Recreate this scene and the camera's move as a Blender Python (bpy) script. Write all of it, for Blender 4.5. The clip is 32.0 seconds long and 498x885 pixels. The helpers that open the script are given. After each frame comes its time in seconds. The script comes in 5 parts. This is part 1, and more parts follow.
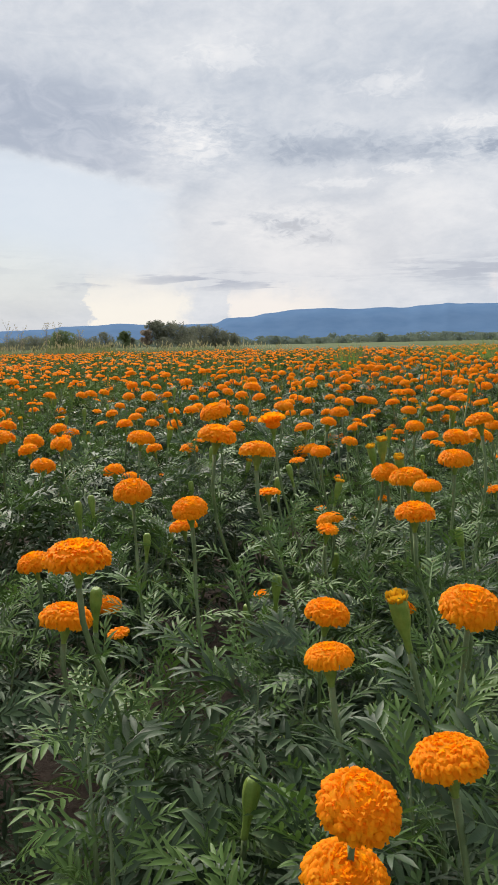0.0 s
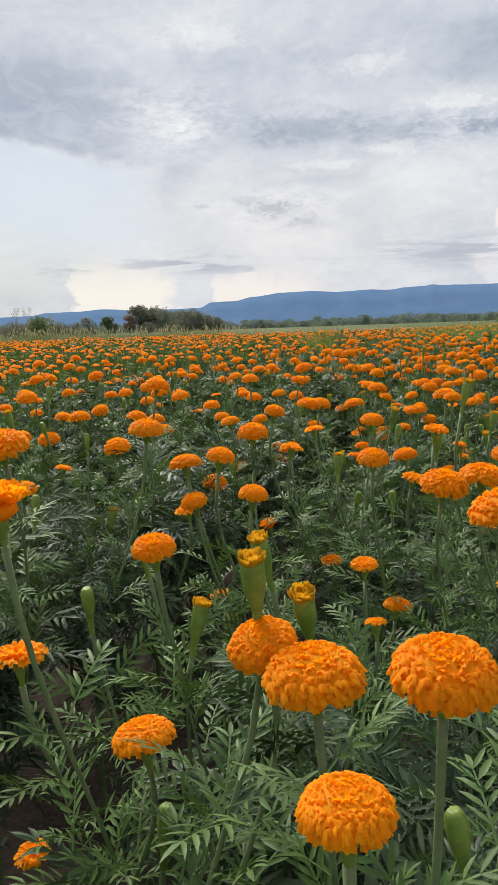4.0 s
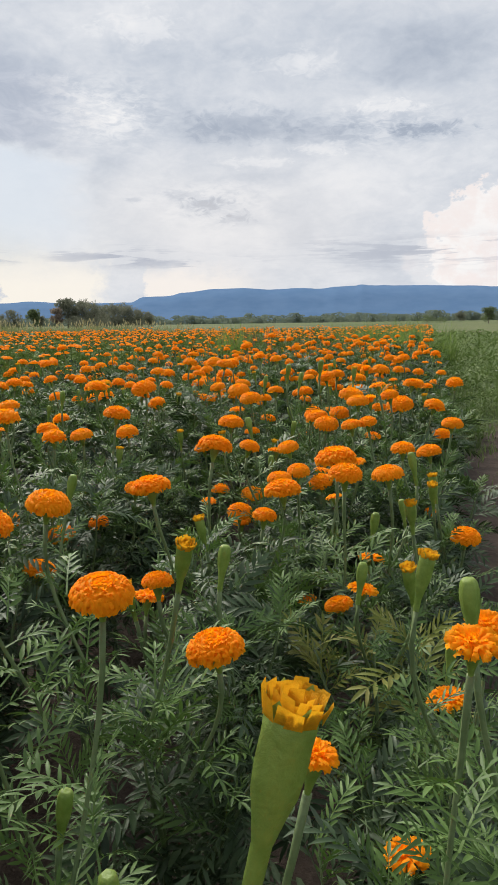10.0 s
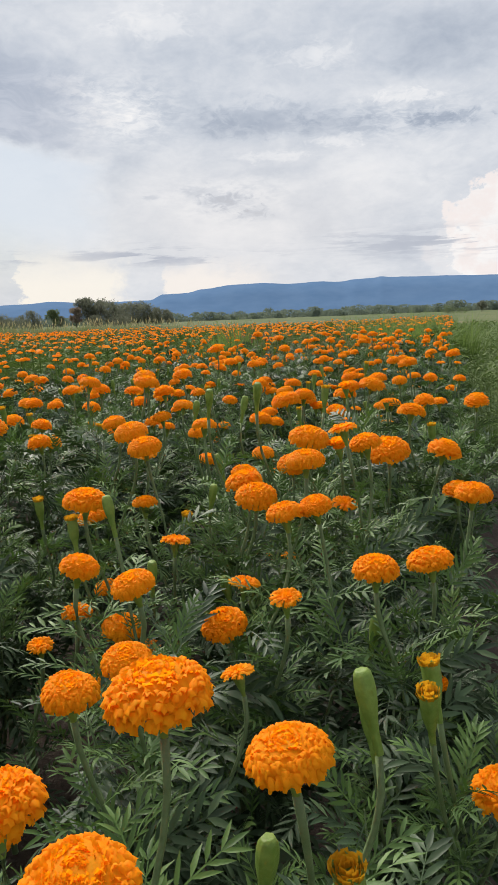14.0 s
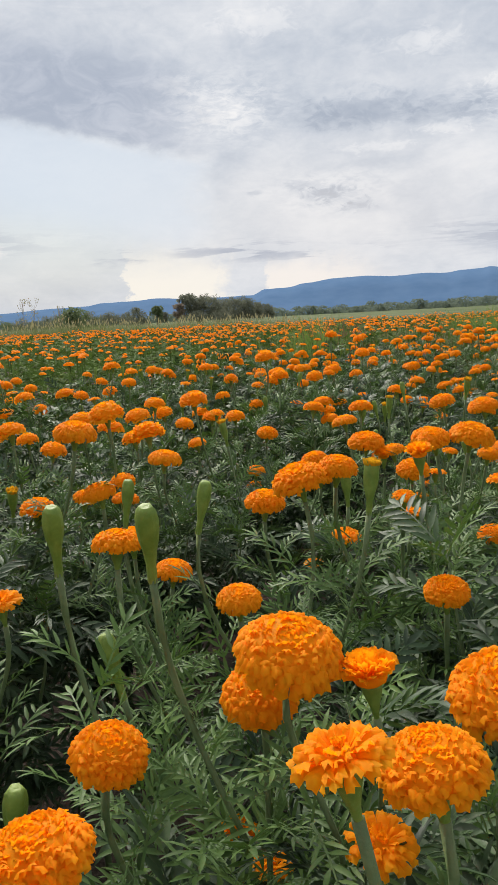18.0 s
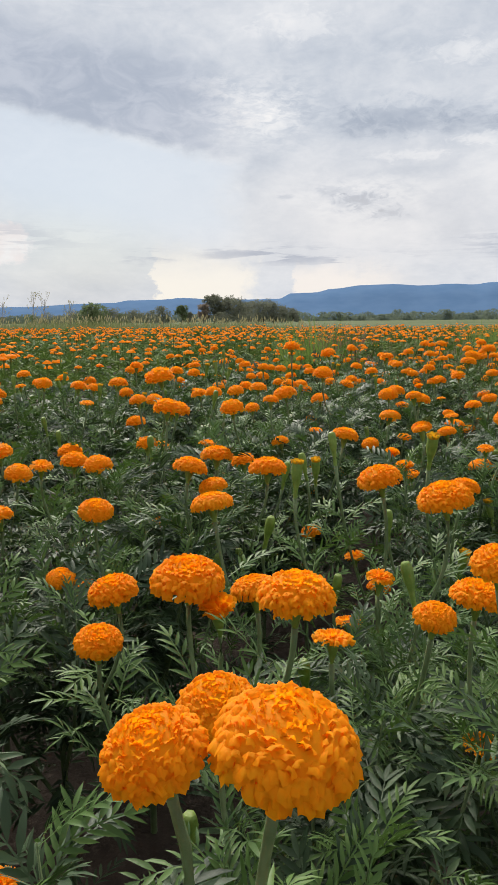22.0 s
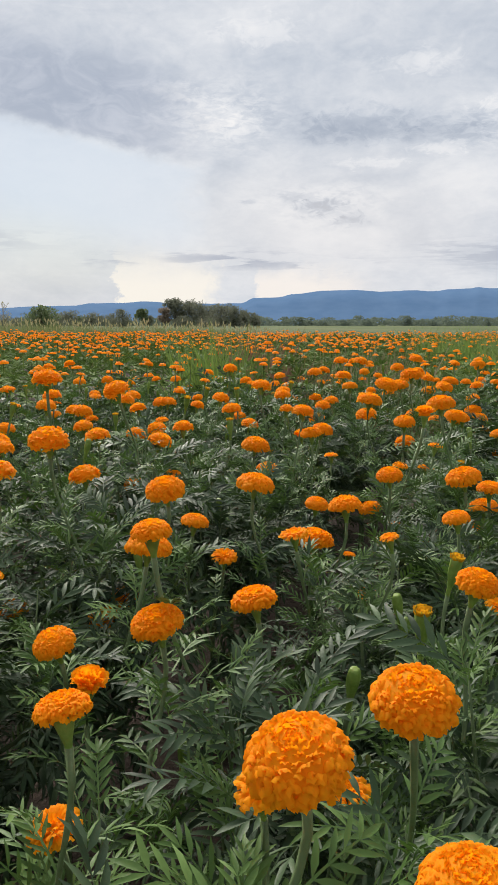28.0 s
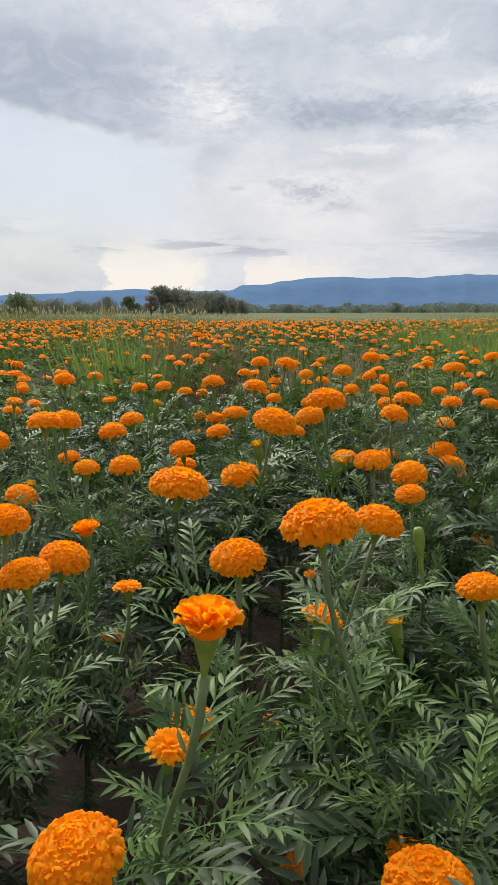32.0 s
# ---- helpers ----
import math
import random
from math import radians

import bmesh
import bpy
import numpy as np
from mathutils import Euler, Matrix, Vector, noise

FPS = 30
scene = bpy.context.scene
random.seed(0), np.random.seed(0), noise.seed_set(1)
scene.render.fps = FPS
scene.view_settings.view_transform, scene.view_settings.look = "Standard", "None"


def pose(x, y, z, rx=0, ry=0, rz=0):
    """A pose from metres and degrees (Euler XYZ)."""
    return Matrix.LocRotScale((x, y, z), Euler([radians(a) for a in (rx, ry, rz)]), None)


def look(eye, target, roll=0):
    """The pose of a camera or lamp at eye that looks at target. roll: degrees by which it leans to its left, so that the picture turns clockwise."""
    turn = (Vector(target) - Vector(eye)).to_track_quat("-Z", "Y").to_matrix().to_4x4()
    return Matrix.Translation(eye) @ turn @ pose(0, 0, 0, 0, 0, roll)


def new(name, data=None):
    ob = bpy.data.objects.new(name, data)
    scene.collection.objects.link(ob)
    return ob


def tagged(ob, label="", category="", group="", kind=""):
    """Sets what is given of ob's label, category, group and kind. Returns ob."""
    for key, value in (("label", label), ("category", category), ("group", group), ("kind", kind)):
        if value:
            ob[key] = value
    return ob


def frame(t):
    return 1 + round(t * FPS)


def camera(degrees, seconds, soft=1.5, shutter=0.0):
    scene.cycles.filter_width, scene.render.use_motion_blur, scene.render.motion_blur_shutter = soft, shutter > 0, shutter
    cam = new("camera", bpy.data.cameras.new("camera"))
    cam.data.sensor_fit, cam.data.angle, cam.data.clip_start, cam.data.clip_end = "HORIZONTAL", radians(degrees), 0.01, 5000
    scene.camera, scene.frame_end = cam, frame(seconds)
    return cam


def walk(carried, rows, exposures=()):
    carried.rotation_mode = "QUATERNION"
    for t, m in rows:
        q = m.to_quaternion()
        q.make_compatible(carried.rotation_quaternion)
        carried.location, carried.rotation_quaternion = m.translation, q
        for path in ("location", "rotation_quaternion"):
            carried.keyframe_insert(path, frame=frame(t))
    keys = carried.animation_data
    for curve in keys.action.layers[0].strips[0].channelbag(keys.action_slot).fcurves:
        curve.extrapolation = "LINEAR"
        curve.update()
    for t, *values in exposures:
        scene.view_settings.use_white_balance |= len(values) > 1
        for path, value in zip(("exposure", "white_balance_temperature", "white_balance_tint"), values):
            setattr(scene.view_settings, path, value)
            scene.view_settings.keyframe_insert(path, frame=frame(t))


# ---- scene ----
cam = camera(37.5, 32.0, soft=1.1)
PATH = [
    (0, (-0.286, -1.06, 1.112), (-0.32, 0.921, 0.845), -1.28),
    (0.5, (-0.256, -0.925, 1.104), (-0.283, 1.057, 0.836), -1.40),
    (1, (-0.225, -0.811, 1.106), (-0.239, 1.17, 0.834), -1.40),
    (1.5, (-0.195, -0.688, 1.092), (-0.193, 1.292, 0.813), -1.42),
    (2, (-0.145, -0.553, 1.08), (-0.142, 1.426, 0.785), -1.67),
    (2.5, (-0.104, -0.451, 1.089), (-0.098, 1.526, 0.785), -1.67),
    (4.5, (-0.0, -0.0, 1.09), (0.0, 1.975, 0.774), -2.06),
    (5, (0.05, 0.1, 1.086), (0.058, 2.073, 0.758), -1.76),
    (5.5, (0.079, 0.185, 1.091), (0.098, 2.157, 0.753), -1.10),
    (6, (0.109, 0.302, 1.096), (0.154, 2.273, 0.759), -0.58),
    (6.5, (0.126, 0.412, 1.115), (0.196, 2.383, 0.78), -0.40),
    (7, (0.148, 0.49, 1.126), (0.25, 2.459, 0.792), -0.33),
    (7.5, (0.196, 0.578, 1.132), (0.333, 2.547, 0.809), -0.10),
    (8, (0.25, 0.685, 1.123), (0.404, 2.654, 0.806), -0.08),
    (8.5, (0.291, 0.77, 1.11), (0.445, 2.738, 0.792), -0.13),
    (9, (0.313, 0.866, 1.083), (0.473, 2.833, 0.762), -0.37),
    (9.5, (0.335, 0.988, 1.086), (0.505, 2.954, 0.763), -0.64),
    (10, (0.358, 1.087, 1.093), (0.545, 3.052, 0.769), -0.84),
    (10.5, (0.393, 1.179, 1.091), (0.603, 3.141, 0.765), -1.20),
    (11, (0.452, 1.29, 1.094), (0.668, 3.252, 0.767), -1.39),
    (11.5, (0.513, 1.373, 1.095), (0.729, 3.334, 0.769), -1.48),
    (12, (0.56, 1.488, 1.089), (0.778, 3.45, 0.764), -1.63),
    (12.5, (0.595, 1.632, 1.089), (0.818, 3.592, 0.761), -1.79),
    (13, (0.626, 1.733, 1.106), (0.854, 3.692, 0.773), -1.67),
    (13.5, (0.654, 1.844, 1.107), (0.878, 3.803, 0.769), -1.77),
    (14, (0.693, 1.95, 1.097), (0.82, 3.917, 0.762), -2.23),
    (14.5, (0.717, 2.055, 1.091), (0.804, 4.024, 0.754), -2.38),
    (16.5, (0.821, 2.499, 1.091), (0.668, 4.464, 0.749), -3.19),
    (17, (0.855, 2.621, 1.088), (0.696, 4.585, 0.747), -3.11),
    (17.5, (0.89, 2.762, 1.099), (0.734, 4.727, 0.759), -3.10),
    (18, (0.919, 2.858, 1.102), (0.772, 4.824, 0.764), -3.02),
    (18.5, (0.953, 2.972, 1.088), (0.807, 4.938, 0.75), -2.70),
    (19, (1.004, 3.082, 1.081), (0.811, 5.044, 0.748), -1.81),
    (19.5, (1.04, 3.174, 1.083), (0.842, 5.136, 0.752), -1.46),
    (20, (1.071, 3.297, 1.076), (0.869, 5.259, 0.747), -1.11),
    (20.5, (1.098, 3.396, 1.078), (0.894, 5.358, 0.747), -1.08),
    (21, (1.135, 3.528, 1.079), (0.932, 5.49, 0.748), -0.99),
    (21.5, (1.185, 3.655, 1.081), (0.983, 5.617, 0.75), -0.78),
    (22, (1.214, 3.747, 1.093), (1.014, 5.71, 0.764), -0.55),
    (22.5, (1.244, 3.844, 1.1), (1.051, 5.807, 0.772), -0.69),
    (23, (1.278, 3.96, 1.103), (1.097, 5.924, 0.775), -0.92),
    (23.5, (1.324, 4.075, 1.115), (1.208, 6.044, 0.786), -1.42),
    (24, (1.36, 4.189, 1.114), (1.27, 6.159, 0.783), -1.45),
    (24.5, (1.401, 4.31, 1.111), (1.311, 6.28, 0.779), -1.40),
    (26.5, (1.511, 4.776, 1.111), (1.429, 6.747, 0.784), -1.20),
    (27, (1.56, 4.878, 1.116), (1.475, 6.85, 0.791), -0.47),
    (27.5, (1.592, 4.966, 1.115), (1.5, 6.939, 0.798), 0.01),
    (28, (1.631, 5.098, 1.108), (1.533, 7.07, 0.79), -0.00),
    (28.5, (1.674, 5.257, 1.117), (1.577, 7.229, 0.797), -0.07),
    (29, (1.723, 5.398, 1.113), (1.634, 7.37, 0.791), -0.07),
    (29.5, (1.789, 5.547, 1.125), (1.704, 7.519, 0.801), -0.05),
    (30, (1.83, 5.684, 1.124), (1.748, 7.657, 0.802), -0.05),
    (30.5, (1.837, 5.851, 1.124), (1.759, 7.823, 0.8), 0.04),
    (31, (1.87, 5.991, 1.112), (1.801, 7.963, 0.781), 0.09),
    (31.5, (1.926, 6.164, 1.099), (1.856, 8.132, 0.752), -0.05),
    (32, (1.978, 6.297, 1.103), (1.908, 8.264, 0.752), -0.18),
]
walk(cam, [(t, look(e, g, r)) for t, e, g, r in PATH])

# ---- sun, sky and exposure ----
world = bpy.data.worlds.new("overcast_evening_sky")
scene.world = world
world.use_nodes = True
scene.view_settings.exposure = 0.0


class Net:
    """Short-hand for node arithmetic in one tree."""

    def __init__(self, tree):
        self.tree = tree

    def node(self, kind):
        return self.tree.nodes.new(kind)

    def put(self, socket, v):
        if isinstance(v, (int, float, tuple)):
            socket.default_value = v
        else:
            self.tree.links.new(v, socket)

    def m(self, op, a, b=0.0, c=0.0, clamp=False):
        n = self.node("ShaderNodeMath")
        n.operation, n.use_clamp = op, clamp
        for i, v in enumerate((a, b, c)):
            self.put(n.inputs[i], v)
        return n.outputs[0]

    def mix(self, fac, a, b, blend="MIX"):
        n = self.node("ShaderNodeMix")
        n.data_type, n.blend_type, n.clamp_factor = "RGBA", blend, True
        for i, v in ((0, fac), (6, a), (7, b)):
            self.put(n.inputs[i], v)
        return n.outputs[2]

    def noise(self, vec, scale, detail=4.0, rough=0.55, warp=0.0):
        n = self.node("ShaderNodeTexNoise")
        if vec is not None:
            self.put(n.inputs["Vector"], vec)
        for k, v in (("Scale", scale), ("Detail", detail), ("Roughness", rough), ("Distortion", warp)):
            n.inputs[k].default_value = v
        return n.outputs["Fac"]

    def step(self, v, lo, hi):
        n = self.node("ShaderNodeMapRange")
        n.interpolation_type = "SMOOTHSTEP"
        self.put(n.inputs[0], v)
        n.inputs[1].default_value, n.inputs[2].default_value = lo, hi
        return n.outputs[0]

    def xyz(self, x, y, z):
        n = self.node("ShaderNodeCombineXYZ")
        for i, v in enumerate((x, y, z)):
            self.put(n.inputs[i], v)
        return n.outputs[0]

    def ramp(self, fac, stops):
        n = self.node("ShaderNodeValToRGB")
        self.put(n.inputs[0], fac)
        el = n.color_ramp.elements
        while len(el) < len(stops):
            el.new(0.5)
        for e, (p, c) in zip(el, stops):
            e.position, e.color = p, (*c, 1)
        return n.outputs[0]


def build_sky():
    g = Net(world.node_tree)
    world.node_tree.nodes.clear()
    co = g.node("ShaderNodeTexCoord").outputs["Generated"]
    sep = g.node("ShaderNodeSeparateXYZ")
    g.put(sep.inputs[0], co)
    x, y, z = sep.outputs
    az0 = g.m("MULTIPLY", g.m("ARCTAN2", x, y), 57.2958)
    el0 = g.m("MULTIPLY", g.m("ARCSINE", z), 57.2958)
    # cloud-layer coordinates, foreshortened towards the horizon
    zz = g.m("ADD", g.m("MAXIMUM", z, 0.0), 0.30)
    plane = g.xyz(g.m("DIVIDE", x, zz), g.m("DIVIDE", g.m("MULTIPLY", y, 0.8), zz), 0.0)
    w1 = g.m("SUBTRACT", g.noise(plane, 4.0, 6, 0.62), 0.5)
    w2 = g.m("SUBTRACT", g.noise(g.xyz(g.m("ADD", g.m("DIVIDE", x, zz), 7.3), g.m("DIVIDE", y, zz), 3.0), 3.6, 6, 0.62), 0.5)
    az = g.m("ADD", az0, g.m("MULTIPLY", w1, 6.0))
    el = g.m("ADD", el0, g.m("MULTIPLY", w2, 2.6))

    def blob(a, e, sa, se, amp):
        u = g.m("DIVIDE", g.m("SUBTRACT", az, a), sa)
        v = g.m("DIVIDE", g.m("SUBTRACT", el, e), se)
        r = g.m("ADD", g.m("MULTIPLY", u, u), g.m("MULTIPLY", v, v))
        return g.m("MULTIPLY", g.m("POWER", 2.718, g.m("MULTIPLY", r, -1.0)), amp)

    # luminance of the cloud deck: broad masses, then rippled detail
    n1 = g.step(g.noise(plane, 4.2, 8, 0.58, 0.4), 0.32, 0.68)
    n2 = g.noise(g.xyz(g.m("DIVIDE", x, zz), g.m("MULTIPLY", g.m("DIVIDE", y, zz), 0.9), 1.7), 12.0, 7, 0.62, 0.9)
    lum = g.m("ADD", 0.672, g.m("MULTIPLY", g.m("SUBTRACT", n1, 0.5), 0.08))
    lum = g.m("ADD", lum, g.m("MULTIPLY", g.m("SUBTRACT", n2, 0.5), 0.15))
    billow = g.step(g.noise(g.xyz(az0, g.m("MULTIPLY", el0, 1.9), 12.0), 0.28, 7, 0.56, 0.7), 0.34, 0.66)
    lum = g.m("ADD", lum, g.m("MULTIPLY", g.m("SUBTRACT", billow, 0.5), 0.07))
    tuft = g.noise(g.xyz(az0, g.m("MULTIPLY", el0, 1.7), 21.0), 1.1, 5, 0.6, 0.5)
    lum = g.m("ADD", lum, g.m("MULTIPLY", g.m("SUBTRACT", tuft, 0.5), 0.13))
    n3 = g.noise(g.xyz(g.m("MULTIPLY", az0, 1.0), g.m("MULTIPLY", el0, 2.6), 4.0), 0.9, 5, 0.6, 0.6)
    rip = g.m("ADD", blob(-5.5, 14.8, 4.5, 2.0, 0.26), g.m("ADD", blob(15, 13.6, 6, 1.2, 0.20), blob(3, 8.9, 4, 1.4, 0.24)))
    lum = g.m("ADD", lum, g.m("MULTIPLY", g.m("SUBTRACT", g.step(n3, 0.36, 0.66), 0.5), rip))
    for f in CLOUD_PATCHES:
        lum = g.m("ADD", lum, blob(*f))
    broken = g.noise(g.xyz(az0, g.m("MULTIPLY", el0, 1.8), 31.0), 0.85, 7, 0.62, 0.8)
    broken = g.m("MULTIPLY", g.m("SUBTRACT", broken, 0.5), 2.6)
    for a, e, sa, se, k in CLOUD_SCRAPS:
        u = g.m("DIVIDE", g.m("SUBTRACT", az0, a), sa)
        v = g.m("DIVIDE", g.m("SUBTRACT", el0, e), se)
        r = g.m("ADD", g.m("MULTIPLY", u, u), g.m("MULTIPLY", v, v))
        body = g.m("ADD", g.m("POWER", 2.718, g.m("MULTIPLY", r, -1.0)), broken)
        lum = g.m("ADD", lum, g.m("MULTIPLY", g.m("MULTIPLY", g.step(body, 0.42, 1.0), k), g.step(r, 3.2, 1.2)))
    deck = g.ramp(lum, ((0.0, (0.24, 0.27, 0.34)), (0.36, (0.39, 0.445, 0.54)), (0.58, (0.58, 0.625, 0.70)), (0.78, (0.77, 0.79, 0.83)), (1.0, (0.93, 0.92, 0.92))))
    # clear-ish air shows through at low left
    sky = g.node("ShaderNodeTexSky")
    sky.sky_type, sky.sun_disc = "NISHITA", False
    sky.sun_elevation, sky.sun_rotation = radians(43), radians(-22)
    sky.air_density, sky.dust_density = 1.3, 2.0
    air = g.mix(1.0, sky.outputs[0], (0.085, 0.085, 0.085, 1), "MULTIPLY")
    veil = blob(-18, 7.0, 9, 5.5, 0.75)
    col = g.mix(veil, deck, g.mix(0.55, air, (0.55, 0.665, 0.80, 1)))
    # bright cumulus standing on the horizon
    puff = g.noise(g.xyz(az0, g.m("MULTIPLY", el0, 1.25), 5.0), 0.55, 7, 0.6)
    fine = g.noise(g.xyz(az0, g.m("MULTIPLY", el0, 1.4), 9.0), 2.4, 5, 0.6)
    wob = g.m("ADD", g.m("MULTIPLY", g.m("SUBTRACT", puff, 0.5), 4.2), g.m("MULTIPLY", g.m("SUBTRACT", fine, 0.5), 0.9))

    def tower(a, e, ra, re, tint, soft):
        u = g.m("DIVIDE", g.m("SUBTRACT", az0, a), ra)
        v = g.m("DIVIDE", g.m("SUBTRACT", el0, e), re)
        d = g.m("SQRT", g.m("ADD", g.m("MULTIPLY", u, u), g.m("MULTIPLY", v, v)))
        return g.m("MULTIPLY", g.step(g.m("ADD", d, g.m("MULTIPLY", wob, 0.30)), 1.0 + soft, 1.0 - soft), tint)

    def bank(a0, a1, top, tint, s0, s1, fade):
        """A sunlit bank from azimuth a0 to a1, with its own softness at either side, fading out above."""
        w = g.m("ADD", az0, wob)
        m = g.m("MULTIPLY", g.step(w, a0 - s0, a0 + s0), g.step(w, a1 + s1, a1 - s1))
        return g.m("MULTIPLY", g.m("MULTIPLY", m, g.step(g.m("ADD", el0, g.m("MULTIPLY", wob, 0.5)), top + fade, top - fade)), tint)

    for a0, a1, top, tint, s0, s1, fade, c in CLOUD_BANKS:
        col = g.mix(bank(a0, a1, top, tint, s0, s1, fade), col, c)
    shade = g.mix(g.step(puff, 0.40, 0.62), (0.95, 0.86, 0.83, 1), (0.99, 0.96, 0.94, 1))
    for a, e, ra, re, tint, soft in CLOUD_TOWERS:
        col = g.mix(tower(a, e, ra, re, tint, soft), col, shade)
    # a blue-grey slab of cloud with a sharp lower edge, and clear bright air below it
    edge = g.m("ADD", el0, g.m("ADD", g.m("MULTIPLY", wob, 0.35), g.m("MULTIPLY", g.m("ADD", az0, 14.0), 0.20)))
    side = g.m("ADD", az0, wob)
    lit = g.m("MULTIPLY", g.m("MULTIPLY", g.step(edge, 13.3, 12.3), g.step(edge, 5.0, 8.5)), g.step(side, -5.0, -9.0))
    col = g.mix(g.m("MULTIPLY", lit, 0.62), col, (0.69, 0.77, 0.87, 1))
    slab = g.m("MULTIPLY", g.m("MULTIPLY", g.step(edge, 12.8, 13.6), g.step(edge, 20.5, 16.5)), g.step(side, -4.5, -11.0))
    slab_tone = g.mix(g.step(n2, 0.35, 0.68), (0.41, 0.46, 0.56, 1), (0.54, 0.58, 0.67, 1))
    col = g.mix(g.m("MULTIPLY", slab, 0.80), col, slab_tone)
    # the low middle of the sky is creamy
    col = g.mix(blob(3, 6.5, 14, 5.0, 0.50), col, (0.90, 0.865, 0.845, 1))
    # thin grey streaks drawn across the lower sky
    streak = g.noise(g.xyz(g.m("MULTIPLY", az0, 0.16), g.m("MULTIPLY", el0, 1.7), 2.0), 1.0, 6, 0.62)
    for a, e, sa, se, k in CLOUD_STREAKS:
        sm = g.m("MULTIPLY", g.step(streak, 0.47, 0.56), blob(a, e, sa, se, k))
        col = g.mix(sm, col, (0.44, 0.47, 0.55, 1))
    bg = g.node("ShaderNodeBackground")
    g.put(bg.inputs[0], col)
    bg.inputs[1].default_value = 1.0
    out = g.node("ShaderNodeOutputWorld")
    g.tree.links.new(bg.outputs[0], out.inputs[0])


# azimuth, elevation, half widths (degrees) and strength
CLOUD_PATCHES = (
    (-19, 16.8, 10, 2.4, -0.20), (-14, 9.5, 8, 3.0, 0.15), (-5.8, 14.7, 3.2, 1.4, 0.14), (-4.5, 21.0, 4.5, 1.5, 0.10),
    (5.0, 14.0, 5.0, 1.2, -0.25), (11.3, 13.2, 3.2, 0.8, -0.16), (5.8, 10.7, 2.4, 0.6, -0.16), (-4.6, 10.6, 1.5, 1.9, -0.15),
    (18.5, 18.2, 5.5, 2.2, -0.25), (15.6, 15.4, 3.2, 0.7, 0.12), (18.3, 13.2, 3.2, 0.45, -0.10), (13.5, 10.2, 6.0, 1.7, 0.14),
    (2.6, 8.5, 1.8, 0.6, -0.12), (4.9, 7.7, 1.3, 0.45, -0.10), (8.7, 6.2, 1.2, 2.2, -0.10),
    (14.5, 5.1, 3.8, 1.0, -0.15), (3.6, 18.6, 6.0, 1.4, -0.06), (-2.6, 5.9, 2.0, 1.2, -0.10), (4, 6.6, 5, 1.2, 0.07),
)
CLOUD_SCRAPS = (
    (2.7, 8.5, 2.3, 0.85, -0.30), (0.4, 9.4, 1.4, 0.5, -0.16), (5.0, 7.7, 1.7, 0.6, -0.22), (18.6, 13.3, 3.8, 0.65, -0.19), (-3.0, 9.0, 0.8, 0.3, -0.20),
    (16.0, 14.9, 3.2, 0.6, 0.16), (-5.8, 15.0, 3.8, 1.6, 0.09), (-8.5, 16.4, 2.6, 0.8, 0.15), (11.2, 12.4, 3.0, 0.55, 0.15), (5.0, 14.2, 5.5, 1.5, -0.10),
    (6.2, 11.6, 3.0, 0.5, 0.12), (-18.0, 6.3, 4.0, 0.5, 0.12), (-2.0, 20.0, 4.0, 1.2, 0.10), (9.5, 18.0, 4.0, 1.0, 0.10),
)
# azimuths of its two sides, top, strength, softness of the sides, fade at the top, colour
CLOUD_BANKS = (
    (-12.9, -5.4, 4.6, 0.86, 0.22, 0.9, 1.9, (1.0, 0.935, 0.82, 1)),
    (-2.3, 5.2, 3.9, 0.80, 0.25, 3.0, 0.9, (1.0, 0.91, 0.82, 1)),
)
# azimuth, elevation, radii, strength, softness
CLOUD_TOWERS = (
    (24.0, 4.6, 5.4, 4.9, 0.85, 0.06), (20.0, 4.0, 2.6, 2.6, 0.30, 0.14), (-25.5, 5.6, 4.0, 1.6, 0.6, 0.12),
)
CLOUD_STREAKS = (
    (-4.2, 4.95, 4.2, 0.5, 0.9), (2.8, 4.45, 3.2, 0.4, 0.9), (-13.4, 4.75, 2.0, 0.28, 0.8), (20, 4.9, 7, 0.9, 0.8), (13, 5.6, 5, 0.7, 0.4), (-24, 6.2, 6, 0.8, 0.4),
)
build_sky()

sun_data = bpy.data.lights.new("veiled_sun", "SUN")
sun_data.energy, sun_data.angle, sun_data.color = 5.0, radians(32), (1.0, 0.94, 0.84)
sun = new("veiled_sun", sun_data)
sun.matrix_world = look((-14, 34, 34), (0, 0, 0))


# ---- materials ----
def material(name):
    mat = bpy.data.materials.new(name)
    mat.use_nodes = True
    mat.node_tree.nodes.clear()
    return mat, Net(mat.node_tree)


def finish(g, colour, rough=0.6, bump=None, strength=0.3, distance=0.01, translucent=None, spec=0.4, sheen=0.0):
    """A Principled surface, with a share of light let through where a colour for it is given."""
    b = g.node("ShaderNodeBsdfPrincipled")
    g.put(b.inputs["Base Color"], colour)
    g.put(b.inputs["Roughness"], rough)
    b.inputs["Specular IOR Level"].default_value = spec
    if bump is not None:
        bn = g.node("ShaderNodeBump")
        bn.inputs["Strength"].default_value, bn.inputs["Distance"].default_value = strength, distance
        g.put(bn.inputs["Height"], bump)
        g.tree.links.new(bn.outputs[0], b.inputs["Normal"])
    shader = b.outputs[0]
    if translucent:
        tr, mx = g.node("ShaderNodeBsdfTranslucent"), g.node("ShaderNodeMixShader")
        g.put(tr.inputs[0], translucent[0])
        mx.inputs[0].default_value = translucent[1]
        g.tree.links.new(shader, mx.inputs[1])
        g.tree.links.new(tr.outputs[0], mx.inputs[2])
        shader = mx.outputs[0]
    out = g.node("ShaderNodeOutputMaterial")
    g.tree.links.new(shader, out.inputs[0])


